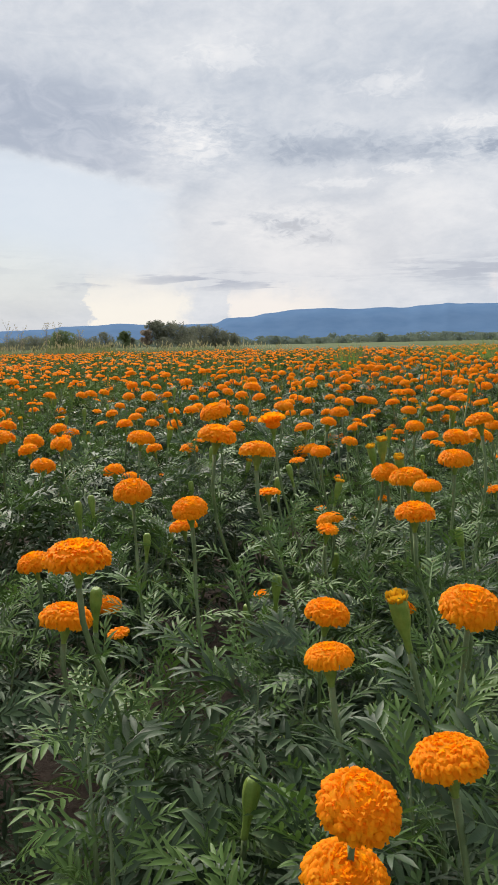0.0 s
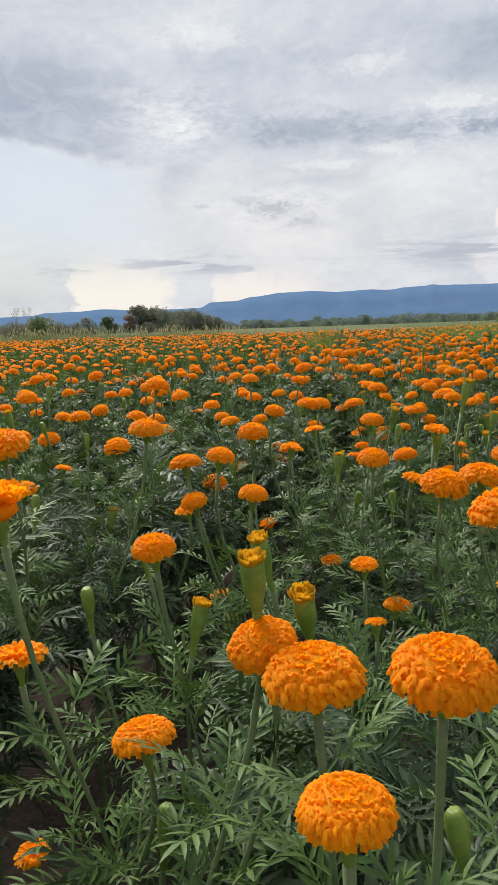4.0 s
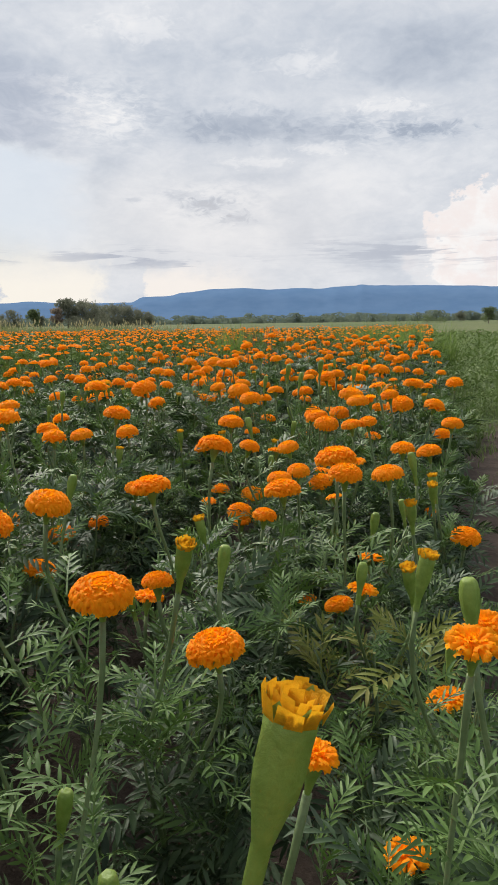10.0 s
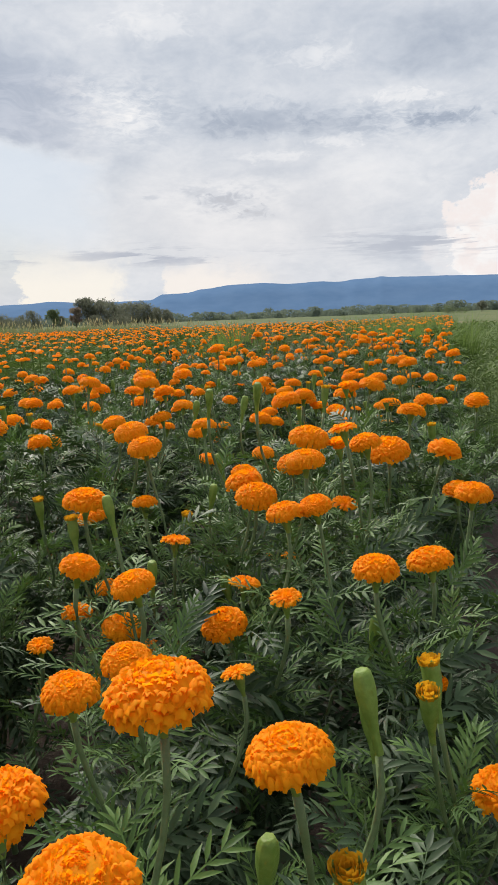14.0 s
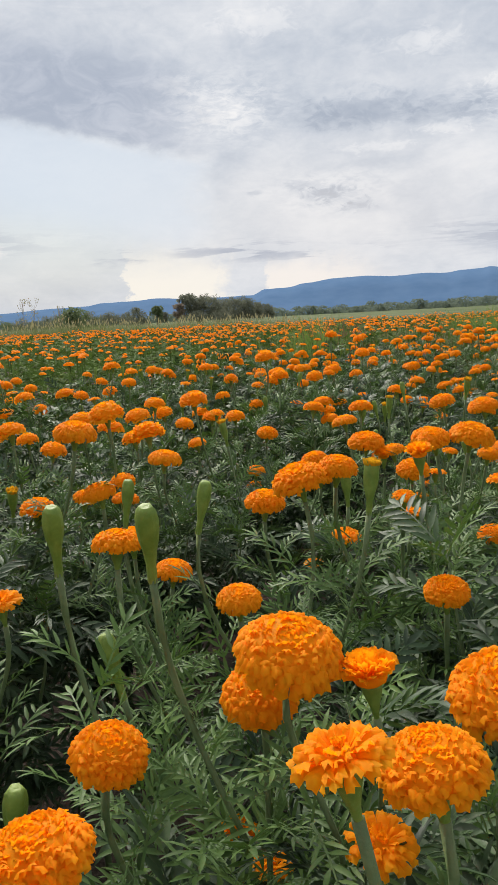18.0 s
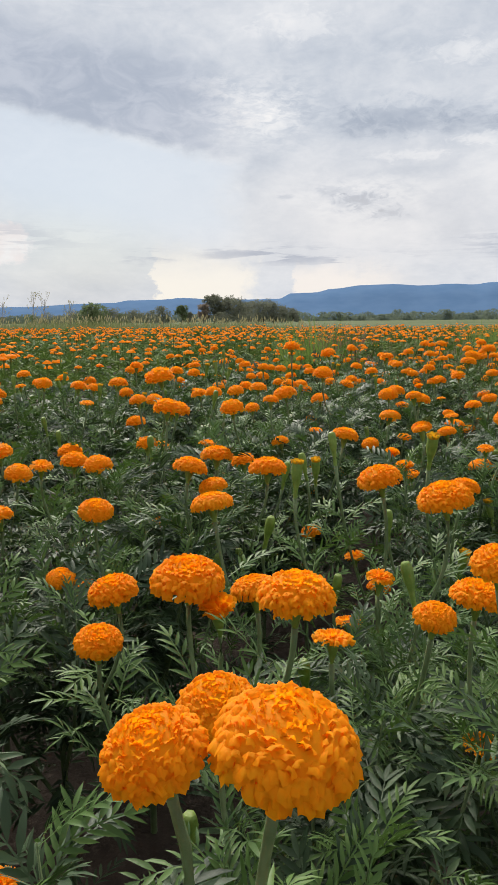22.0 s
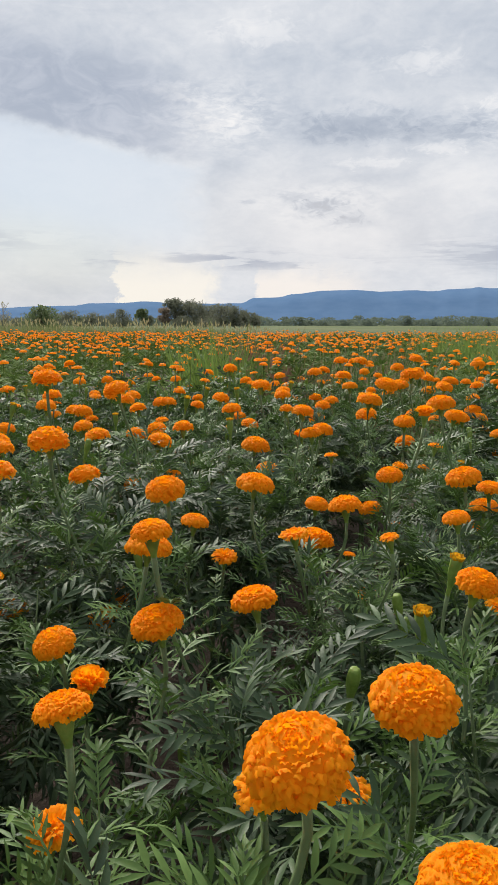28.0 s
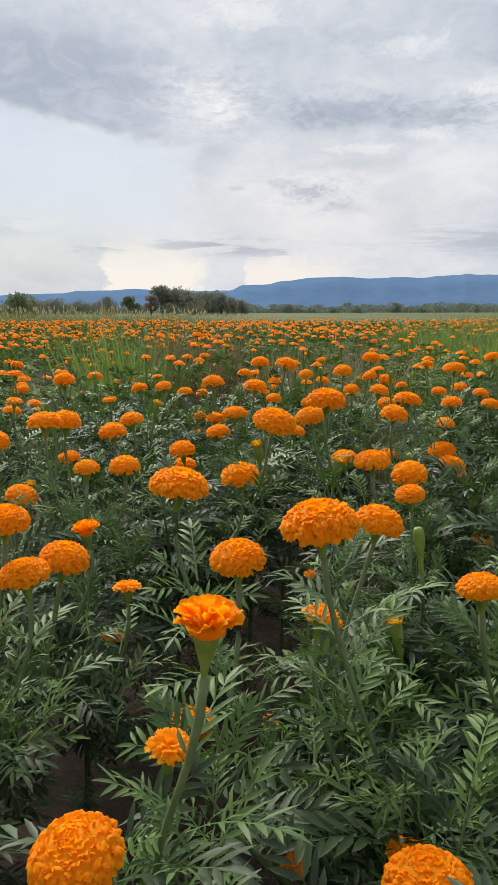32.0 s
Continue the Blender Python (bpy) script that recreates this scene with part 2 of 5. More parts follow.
def whole(g):
    return g.node("ShaderNodeNewGeometry").outputs["Position"]


def per_object(g):
    return g.node("ShaderNodeObjectInfo").outputs["Random"]


def per_island(g):
    return g.node("ShaderNodeNewGeometry").outputs["Random Per Island"]


def petal_material(name, joined):
    mat, g = material(name)
    r = per_island(g) if joined else per_object(g)
    c = g.ramp(r, ((0.0, (0.98, 0.36, 0.004)), (0.45, (0.99, 0.39, 0.005)), (0.8, (1.0, 0.415, 0.006)), (1.0, (0.98, 0.37, 0.004))))
    n = g.noise(whole(g), 130.0, 3, 0.6)
    c = g.mix(g.step(n, 0.42, 0.68), c, (1.0, 0.445, 0.008, 1))
    if not joined:
        c = g.mix(g.m("MULTIPLY", per_island(g), 0.25), c, (0.98, 0.34, 0.003, 1))
    finish(g, c, 0.62, g.noise(whole(g), 420.0, 2), 0.25, 0.002, (c, 0.55), 0.12)
    return mat


def leaf_material(name, dark, mid, light, joined=False, gloss=0.48, share=0.17, spec=0.13):
    mat, g = material(name)
    r = per_island(g)
    c = g.ramp(r, ((0.0, dark), (0.5, mid), (0.85, mid), (1.0, light)))
    n = g.noise(whole(g), 9.0, 4, 0.6)
    c = g.mix(g.m("MULTIPLY", g.step(n, 0.35, 0.7), 0.45), c, (*light, 1))
    if not joined:
        c = g.mix(g.m("MULTIPLY", per_object(g), 0.30), c, (dark[0] * 0.8, dark[1] * 0.85, dark[2], 1))
    finish(g, c, gloss, g.noise(whole(g), 260.0, 2), 0.2, 0.002, (g.mix(0.4, c, (0.10, 0.20, 0.02, 1)) if share < 0.3 else c, share), spec)
    return mat


def plain_material(name, c0, c1, scale=30.0, rough=0.7, bump=0.3, spec=0.3, through_share=None):
    mat, g = material(name)
    n = g.noise(whole(g), scale, 5, 0.6)
    c = g.mix(g.step(n, 0.3, 0.72), (*c0, 1), (*c1, 1))
    c = g.mix(g.m("MULTIPLY", g.noise(whole(g), scale * 7, 3), 0.35), c, (c0[0] * 0.6, c0[1] * 0.6, c0[2] * 0.6, 1))
    finish(g, c, rough, g.noise(whole(g), scale * 4, 4), bump, 0.01, (c, through_share) if through_share else None, spec)
    return mat


PETAL = petal_material("marigold_petal", False)
PETAL_FAR = petal_material("marigold_petal_far", True)
# mature leaf, kept darker still to stand for shade low among the stems
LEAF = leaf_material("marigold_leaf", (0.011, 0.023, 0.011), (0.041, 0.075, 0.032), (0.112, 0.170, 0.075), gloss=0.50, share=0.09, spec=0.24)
# young growth is paler; light on the canopy top is added into its colour
LEAF_YOUNG_LIT = leaf_material("marigold_young_toplit_leaf", (0.050, 0.098, 0.024), (0.092, 0.165, 0.040), (0.150, 0.240, 0.064), spec=0.2)
# far rows use a paler copy of the marigold leaf
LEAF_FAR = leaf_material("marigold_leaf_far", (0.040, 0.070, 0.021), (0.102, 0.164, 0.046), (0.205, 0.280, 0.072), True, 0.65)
LEAF_YELLOW = leaf_material("wilting_leaf", (0.12, 0.15, 0.03), (0.20, 0.22, 0.05), (0.26, 0.24, 0.08))
STEM = plain_material("marigold_stem", (0.11, 0.16, 0.065), (0.17, 0.22, 0.095), 40.0, 0.55, 0.2)
CALYX = plain_material("marigold_calyx", (0.20, 0.30, 0.055), (0.32, 0.42, 0.095), 60.0, 0.45, 0.2, 0.35, 0.30)
TIP = plain_material("opening_bud_tip", (0.66, 0.33, 0.012), (0.82, 0.43, 0.02), 200.0, 0.6, 0.3, 0.2, 0.5)


def soil_ground():
    mat, g = material("field_ground")
    p = whole(g)
    sep = g.node("ShaderNodeSeparateXYZ")
    g.put(sep.inputs[0], p)
    x, y, _ = sep.outputs
    soil = g.mix(g.step(g.noise(p, 3.0, 6, 0.65), 0.3, 0.7), (0.036, 0.027, 0.021, 1), (0.085, 0.063, 0.051, 1))
    soil = g.mix(g.m("MULTIPLY", g.step(g.noise(p, 60.0, 4, 0.7), 0.5, 0.75), 0.6), soil, (0.12, 0.094, 0.076, 1))
    turf = g.mix(g.step(g.noise(p, 0.8, 6, 0.6), 0.35, 0.68), (0.040, 0.066, 0.024, 1), (0.066, 0.100, 0.034, 1))
    turf = g.mix(g.m("MULTIPLY", g.step(g.noise(p, 18.0, 4, 0.65), 0.45, 0.7), 0.3), turf, (0.095, 0.11, 0.045, 1))
    plain = g.mix(g.step(g.noise(p, 0.035, 5, 0.6), 0.4, 0.6), (0.062, 0.090, 0.028, 1), (0.104, 0.120, 0.048, 1))
    # distance to the right of the field's edge
    s = g.m("MULTIPLY", g.m("SUBTRACT", g.m("SUBTRACT", x, 0.156), g.m("MULTIPLY", y, 0.333)), 0.949)
    s = g.m("ADD", s, g.m("MULTIPLY", g.m("SUBTRACT", g.noise(p, 1.6, 4, 0.6), 0.5), 0.7))
    along = g.m("ADD", g.m("MULTIPLY", g.m("SUBTRACT", x, 0.156), 0.316), g.m("MULTIPLY", y, 0.949))
    bend = g.m("MULTIPLY", g.m("MAXIMUM", g.m("SUBTRACT", along, 6.3), 0.0), 0.24)
    trod = g.m("SUBTRACT", s, bend)
    c = g.mix(g.step(trod, 0.50, 0.74), soil, turf)
    c = g.mix(g.m("MULTIPLY", g.m("MULTIPLY", g.step(trod, 0.10, -0.15), g.step(along, 6.6, 7.6)), g.step(s, 0.0, 0.25)), c, turf)
    c = g.mix(g.m("MULTIPLY", g.step(along, 9.0, 12.0), g.step(s, -0.2, 0.1)), c, turf)
    c = g.mix(g.step(g.m("ADD", y, g.m("MULTIPLY", g.noise(p, 0.05, 3), 14.0)), 30.0, 44.0), c, plain)
    # a bare patch beside the track, far off
    u = g.m("DIVIDE", g.m("SUBTRACT", x, 25.0), 2.6)
    v = g.m("DIVIDE", g.m("SUBTRACT", y, 60.0), 17.0)
    d = g.m("ADD", g.m("ADD", g.m("MULTIPLY", u, u), g.m("MULTIPLY", v, v)), g.m("MULTIPLY", g.noise(p, 0.3, 4), 0.8))
    c = g.mix(g.step(d, 1.5, 1.1), c, (0.21, 0.155, 0.10, 1))
    finish(g, c, 0.92, g.noise(p, 22.0, 6, 0.65), 0.6, 0.03, None, 0.15)
    return mat


GROUND = soil_ground()
GRASS = leaf_material("meadow_grass", (0.105, 0.150, 0.052), (0.145, 0.200, 0.070), (0.200, 0.245, 0.095), True, 0.6, 0.45)
REED = leaf_material("tall_pale_grass", (0.12, 0.16, 0.05), (0.19, 0.23, 0.085), (0.33, 0.33, 0.16), True, 0.65, 0.3)
SEEDHEAD = leaf_material("grass_seed_heads", (0.36, 0.30, 0.16), (0.46, 0.39, 0.22), (0.55, 0.48, 0.30), True, 0.7)
DRYWEED = leaf_material("dry_reddish_weed", (0.17, 0.09, 0.065), (0.25, 0.14, 0.10), (0.33, 0.23, 0.15), True, 0.7)
DRYSTALK = leaf_material("dry_weed_stalk", (0.20, 0.16, 0.085), (0.28, 0.23, 0.13), (0.36, 0.31, 0.19), True, 0.7)
WEED = leaf_material("green_field_weed", (0.10, 0.165, 0.035), (0.15, 0.23, 0.052), (0.23, 0.31, 0.085), True, 0.55, 0.40)
# tree green lightened beyond real foliage, with distance haze put into the colour
CROWN = leaf_material("tree_leaf", (0.125, 0.138, 0.10), (0.17, 0.18, 0.13), (0.22, 0.23, 0.165), True, 0.6, 0.45)
CROWN_PALE = leaf_material("pale_tree_leaf", (0.10, 0.135, 0.065), (0.14, 0.18, 0.085), (0.18, 0.22, 0.105), True, 0.6, 0.42)
CROWN_DRY = leaf_material("dry_tree_leaf", (0.19, 0.15, 0.115), (0.25, 0.20, 0.155), (0.30, 0.25, 0.19), True, 0.7, 0.42)
BARK = plain_material("tree_bark", (0.09, 0.07, 0.055), (0.17, 0.14, 0.11), 3.0, 0.85, 0.6)
STRAW = plain_material("straw_stack", (0.30, 0.24, 0.17), (0.40, 0.33, 0.25), 2.0, 0.9, 0.6)


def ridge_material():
    mat, g = material("haze_painted_forest_ridge")
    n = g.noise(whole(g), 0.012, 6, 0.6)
    # forest green replaced by blue: the air's haze is painted into the base colour
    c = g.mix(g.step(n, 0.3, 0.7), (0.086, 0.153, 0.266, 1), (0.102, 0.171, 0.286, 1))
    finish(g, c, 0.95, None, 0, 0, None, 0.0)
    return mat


RIDGE = ridge_material()


# ---- building helpers ----
def mesh_of(name, verts, faces, mat, smooth=False):
    me = bpy.data.meshes.new(name)
    me.from_pydata(verts, [], faces)
    mats = mat if isinstance(mat, (list, tuple)) else [mat]
    for mm in mats:
        me.materials.append(mm)
    if smooth:
        me.polygons.foreach_set("use_smooth", [True] * len(me.polygons))
    me.update()
    return me


def part(name, me, parent, label="", m=None, kind=""):
    ob = new(name, me)
    ob.parent = parent
    if m is not None:
        ob.matrix_basis = m
    if label:
        tagged(ob, label, kind=kind)
    return ob


def rotate_to(d):
    """Turns +z onto the direction d."""
    return Vector(d).to_track_quat("Z", "Y").to_matrix().to_4x4()


def tube(verts, faces, pts, radii, sides=6):
    """A tapered tube along pts, added to verts and faces."""
    base = len(verts)
    n = len(pts)
    for i, p in enumerate(pts):
        a, b = Vector(pts[max(i - 1, 0)]), Vector(pts[min(i + 1, n - 1)])
        q = (b - a).to_track_quat("Z", "Y")
        for k in range(sides):
            w = 2 * math.pi * k / sides
            verts.append(Vector(p) + q @ Vector((math.cos(w) * radii[i], math.sin(w) * radii[i], 0)))
    for i in range(n - 1):
        for k in range(sides):
            a, b = base + i * sides + k, base + i * sides + (k + 1) % sides
            faces.append((a, b, b + sides, a + sides))
    faces.append(tuple(base + (n - 1) * sides + k for k in range(sides)))


def lathe(profile, sides=12, ribs=0.0):
    verts, faces = [], []
    for r, z in profile:
        for k in range(sides):
            w = 2 * math.pi * k / sides
            rr = r * (1 + ribs * math.cos(w * 6))
            verts.append((rr * math.cos(w), rr * math.sin(w), z))
    for i in range(len(profile) - 1):
        for k in range(sides):
            a, b = i * sides + k, i * sides + (k + 1) % sides
            faces.append((a, b, b + sides, a + sides))
    faces.append(tuple((len(profile) - 1) * sides + k for k in range(sides)))
    return verts, faces


# ---- marigold flowers ----
def bloom_mesh(name, rng, rings, height, droop, ruffle=1.0, core=0.90):
    """A double marigold head of radius 1: ring over ring of frilled petals round a dome."""
    verts, faces = [], []
    # inner dome
    prof = [(core * math.cos(a), height * core * math.sin(a) * 0.95) for a in [i * math.pi / 2 / 4 for i in range(5)]]
    prof[-1] = (0.02, prof[-1][1])
    v, f = lathe([(core * 0.5, -0.18)] + prof, 10)
    verts += [Vector(p) for p in v]
    faces += f
    for ring, (count, polar, length, width) in enumerate(rings):
        turn = rng.random() * 6.28
        for k in range(count):
            w = turn + 2 * math.pi * k / count + rng.uniform(-0.15, 0.15)
            th = math.radians(polar + rng.uniform(-6, 6))
            ln = length * rng.uniform(0.95, 1.03)
            out = Vector((math.cos(w) * math.sin(th), math.sin(w) * math.sin(th), math.cos(th) * height))
            twist = rng.uniform(-0.75, 0.75)
            flat = Vector((-math.sin(w), math.cos(w), 0))
            up = flat.cross(out).normalized()
            if up.z < 0:
                up = -up
            side = (flat * math.cos(twist) + up * math.sin(twist)).normalized()
            up = (up * math.cos(twist) - flat * math.sin(twist)).normalized()
            base = len(verts)
            root = out * (core * 0.75)
            wd = width * rng.uniform(0.85, 1.2)
            verts += [root - side * wd * 0.2, root + side * wd * 0.2]
            # petals near the pole cup inwards, the outer ones lie back
            curl = 0.09 - 0.09 * min(1.0, max(0.0, (polar - 12) / 60))
            mid = out * (core * 0.75 + (ln - core * 0.75) * 0.70) + up * 0.03
            for j in (-1, 0, 1):
                verts.append(mid + side * wd * 0.52 * j + up * (0.04 * (1 - abs(j))) * ruffle)
            for j in range(5):
                t = j / 2 - 1
                wav = (0.038 if j % 2 else -0.028) * ruffle * rng.uniform(0.4, 1.5)
                tip = out * (ln * (1 - 0.10 * t * t) + rng.uniform(-0.02, 0.02)) + side * wd * 0.62 * t
                tip += up * (wav + curl) + Vector((0, 0, -droop * (polar / 90) ** 2))
                verts.append(tip)
            b = base
            faces += [(b, b + 1, b + 3), (b, b + 3, b + 2), (b + 1, b + 4, b + 3)]
            faces += [(b + 2, b + 3, b + 6, b + 5), (b + 3, b + 7, b + 6), (b + 3, b + 8, b + 7), (b + 3, b + 4, b + 9, b + 8)]
    return mesh_of(name, verts, faces, PETAL, True)


def full_rings(n, rng):
    rows = [(n, 98, 1.0, 0.25), (int(n * 1.1), 88, 1.0, 0.24), (int(n * 1.1), 78, 1.0, 0.23), (int(n * 1.05), 68, 0.985, 0.23), (n, 58, 0.975, 0.22),
            (int(n * 0.88), 48, 0.965, 0.22), (int(n * 0.72), 38, 0.95, 0.21), (int(n * 0.56), 28, 0.94, 0.20), (int(n * 0.4), 18, 0.925, 0.19), (max(5, int(n * 0.2)), 8, 0.91, 0.18)]
    return rows


rng = random.Random(11)
BLOOM_FULL = [bloom_mesh("bloom", rng, [(int(c * 1.15), a, l, w * 0.80) for c, a, l, w in full_rings(n, rng)], h, d, r) for n, h, d, r in ((38, 0.58, 0.12, 0.85), (36, 0.64, 0.08, 0.9), (38, 0.52, 0.14, 0.85), (37, 0.66, 0.08, 0.85), (38, 0.60, 0.06, 0.95))]
BLOOM_LIGHT = [bloom_mesh("bloom", rng, [(c, a, l, w * 1.35) for c, a, l, w in full_rings(13, rng)], h, d, 1.0) for h, d in ((0.70, 0.08), (0.80, 0.04))]
BLOOM_HALF = [bloom_mesh("bloom", rng, ((19, 90, 1.0, 0.25), (17, 76, 0.93, 0.23), (15, 60, 0.80, 0.20), (12, 42, 0.66, 0.17), (8, 20, 0.54, 0.14)), h, 0.03, 1.5, 0.34) for h in (0.55, 0.7)]
BLOOM_CUP = [bloom_mesh("bloom", rng, ((16, 62, 1.02, 0.34), (15, 54, 0.98, 0.30), (13, 44, 0.95, 0.28), (11, 32, 0.92, 0.25), (8, 18, 0.9, 0.22)), 1.0, -0.04, 1.2, 0.5)]

# calyx under a head of radius 1: a green vase that runs out into the stalk
v, f = lathe([(0.10, -1.75), (0.15, -1.30), (0.24, -0.90), (0.34, -0.50), (0.40, -0.15), (0.43, 0.05), (0.30, 0.08)], 10, 0.05)
CALYX_MESH = mesh_of("calyx", v, f, CALYX, True)
# buds, in metres: a slim ribbed vase on a thickening neck
v, f = lathe([(0.0035, -0.040), (0.0036, -0.024), (0.0050, -0.012), (0.0071, -0.002), (0.0081, 0.008), (0.0080, 0.016), (0.0069, 0.0225), (0.0048, 0.0260), (0.0020, 0.0255)], 18, 0.09)
BUD_BODY = mesh_of("bud", v, f, CALYX, True)
v, f = lathe([(0.0035, -0.040), (0.0038, -0.024), (0.0060, -0.013), (0.0083, -0.004), (0.0091, 0.006), (0.0090, 0.015), (0.0094, 0.022)], 12, 0.08)
# a toothed rim
n = len(v)
for k in range(6):
    w = 2 * math.pi * (k + 0.5) / 6
    v.append((0.0097 * math.cos(w), 0.0097 * math.sin(w), 0.0285))
    f.append((n - 12 + 2 * k, n - 12 + 2 * k + 1, n + k))
    f.append((n - 12 + 2 * k + 1, n - 12 + (2 * k + 2) % 12, n + k))
BUD_OPEN = mesh_of("bud", v, f, CALYX, True)


def tip_mesh(rng):
    verts, faces = [], []
    for k in range(40):
        w, r = k * 2.4, 0.0103 * math.sqrt((k + 0.5) / 40)
        c = Vector((math.cos(w) * r, math.sin(w) * r, 0.0))
        b = len(verts)
        s = Vector((-math.sin(w), math.cos(w), 0)) * 0.0030
        lean = Vector((math.cos(w), math.sin(w), 0)) * (r * 0.22)
        h = 0.0045 + rng.uniform(0, 0.0035)
        verts += [c - s, c + s, c + s * 0.8 + lean + Vector((0, 0, h)), c - s * 0.8 + lean + Vector((0, 0, h * 1.1))]
        faces.append((b, b + 1, b + 2, b + 3))
    return mesh_of("petal_tip", verts, faces, TIP)


TIP_MESH = tip_mesh(rng)


# ---- marigold foliage ----
def leaflet(verts, faces, root, d, n, length, width, fold, curl, plain=False):
    """A lance-shaped leaflet, folded along its midrib and arching to the tip."""
    s = d.cross(n).normalized() * width * 0.5
    lift = n * (fold * width)
    b = len(verts)
    if plain:
        m = root + d * length * 0.5 + lift * 0.5
        verts += [root, m - s, root + d * length - n * curl * length * 0.25, m + s]
        faces.append((b, b + 1, b + 2, b + 3))
        return
    bend = n * (-curl * length * 0.30)
    m1, m2, tip = root + d * length * 0.32 + bend * 0.10, root + d * length * 0.68 + bend * 0.45, root + d * length * 0.98 + bend
    verts += [root, m1, m2, tip, m1 - s + lift, m2 - s * 0.78 + lift * 0.7, m2 + s * 0.78 + lift * 0.7, m1 + s + lift]
    faces += [(b, b + 4, b + 1), (b + 4, b + 5, b + 2, b + 1), (b + 5, b + 3, b + 2), (b, b + 1, b + 7), (b + 1, b + 2, b + 6, b + 7), (b + 2, b + 3, b + 6)]


def leaf(verts, faces, rng, root, d, length, pairs, droop, plain=False, slim=1.0):
    """A pinnate leaf: leaflets in pairs along an arching rachis, with one at the end."""
    up = Vector((0, 0, 1))
    side = d.cross(up)
    side = side.normalized() if side.length > 0.05 else Vector((1, 0, 0))
    roll = rng.uniform(-0.7, 0.7)
    pts, p, cur = [root], root.copy(), d.copy()
    for i in range(pairs):
        cur = (cur - up * droop / pairs).normalized()
        p = p + cur * (length * (1.45 if i == 0 else 0.9) / pairs)
        pts.append(p.copy())
    nrm = (side.cross(cur)).normalized()
    side = (side * math.cos(roll) + nrm * math.sin(roll)).normalized()
    # rachis
    b = len(verts)
    for i, q in enumerate(pts):
        w = 0.0013 * (1 - 0.6 * i / len(pts))
        verts += [q - side * w, q + side * w]
    step = 2 if plain else 1
    faces += [(b + 2 * i, b + 2 * i + 1, b + 2 * (i + step) + 1, b + 2 * (i + step)) for i in range(0, len(pts) - step, step)]
    for i in range(1, len(pts)):
        t = i / (len(pts) - 1)
        axis = (pts[i] - pts[i - 1]).normalized()
        nn = side.cross(axis).normalized()
        size = length * (0.27 + 0.13 * math.sin(t * 2.7)) * rng.uniform(0.85, 1.12)
        for sg in (-1, 1):
            dd = (axis * rng.uniform(0.75, 1.05) + side * sg * rng.uniform(0.6, 0.9) + nn * rng.uniform(0.0, 0.42)).normalized()
            leaflet(verts, faces, pts[i], dd, nn, size, size * rng.uniform(0.17, 0.235) * slim, 0.16, rng.uniform(0.0, 1.3), plain)
    axis = (pts[-1] - pts[-2]).normalized()
    leaflet(verts, faces, pts[-1], axis, side.cross(axis).normalized(), length * 0.36, length * 0.078 * slim, 0.16, 0.6, plain)


def plant_meshes(rng, height, spread, leaves, yellow=False, plain=False):
    """Branching stems and the leaves on them; returns both meshes and the branch tips."""
    sv, sf, lv, lf, yv, yf = [], [], [], [], [], []
    tips = []
    lean = Vector((rng.uniform(-0.05, 0.05), rng.uniform(-0.05, 0.05), 0))
    main = [Vector((0, 0, -0.03)), Vector((0, 0, height * 0.3)) + lean * 0.3, Vector((0, 0, height * 0.62)) + lean * 0.7, Vector((0, 0, height * 0.92)) + lean]
    tube(sv, sf, main, (0.009, 0.0075, 0.005, 0.0012), 6)
    branches = [main]
    tips.append(main[-1])
    for k in range(7):
        w = k * 2.4 + rng.uniform(-0.4, 0.4)
        z0 = height * rng.uniform(0.25, 0.66)
        reach = spread * rng.uniform(0.55, 1.0)
        top = height * rng.uniform(0.72, 0.98)
        out = Vector((math.cos(w), math.sin(w), 0))
        pts = [lean * (z0 / height) + Vector((0, 0, z0)), out * reach * 0.5 + Vector((0, 0, z0 + (top - z0) * 0.35)), out * reach * 0.85 + Vector((0, 0, z0 + (top - z0) * 0.7)), out * reach + Vector((0, 0, top))]
        tube(sv, sf, pts, (0.0055, 0.0045, 0.0032, 0.0011), 5)
        branches.append(pts)
        tips.append(pts[-1])
    for k in range(leaves):
        br = branches[k % len(branches)]
        u = rng.random()
        t = (rng.uniform(0.02, 0.5) if u < 0.30 else rng.uniform(0.4, 0.88) if u < 0.66 else rng.uniform(0.80, 1.0)) * (len(br) - 1)
        i = min(int(t), len(br) - 2)
        p = br[i].lerp(br[i + 1], t - i)
        w = k * 2.4 + rng.uniform(-0.5, 0.5)
        # shoot ends are young and take the colour lightened for top light
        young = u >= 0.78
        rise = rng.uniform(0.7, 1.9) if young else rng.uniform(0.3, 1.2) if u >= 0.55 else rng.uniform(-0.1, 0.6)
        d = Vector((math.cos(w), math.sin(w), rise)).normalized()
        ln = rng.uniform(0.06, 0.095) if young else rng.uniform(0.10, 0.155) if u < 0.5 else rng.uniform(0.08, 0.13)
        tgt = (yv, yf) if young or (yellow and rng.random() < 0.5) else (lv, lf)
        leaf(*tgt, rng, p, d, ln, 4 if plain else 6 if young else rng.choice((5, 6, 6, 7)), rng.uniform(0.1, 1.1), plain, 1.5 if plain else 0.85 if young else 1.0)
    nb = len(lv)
    me = mesh_of("foliage", lv + yv, lf + [tuple(i + nb for i in q) for q in yf], [LEAF, LEAF_YELLOW if yellow else LEAF_YOUNG_LIT], True)
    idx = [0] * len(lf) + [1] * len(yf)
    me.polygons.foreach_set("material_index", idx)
    return mesh_of("stem", sv, sf, STEM, True), me, tips


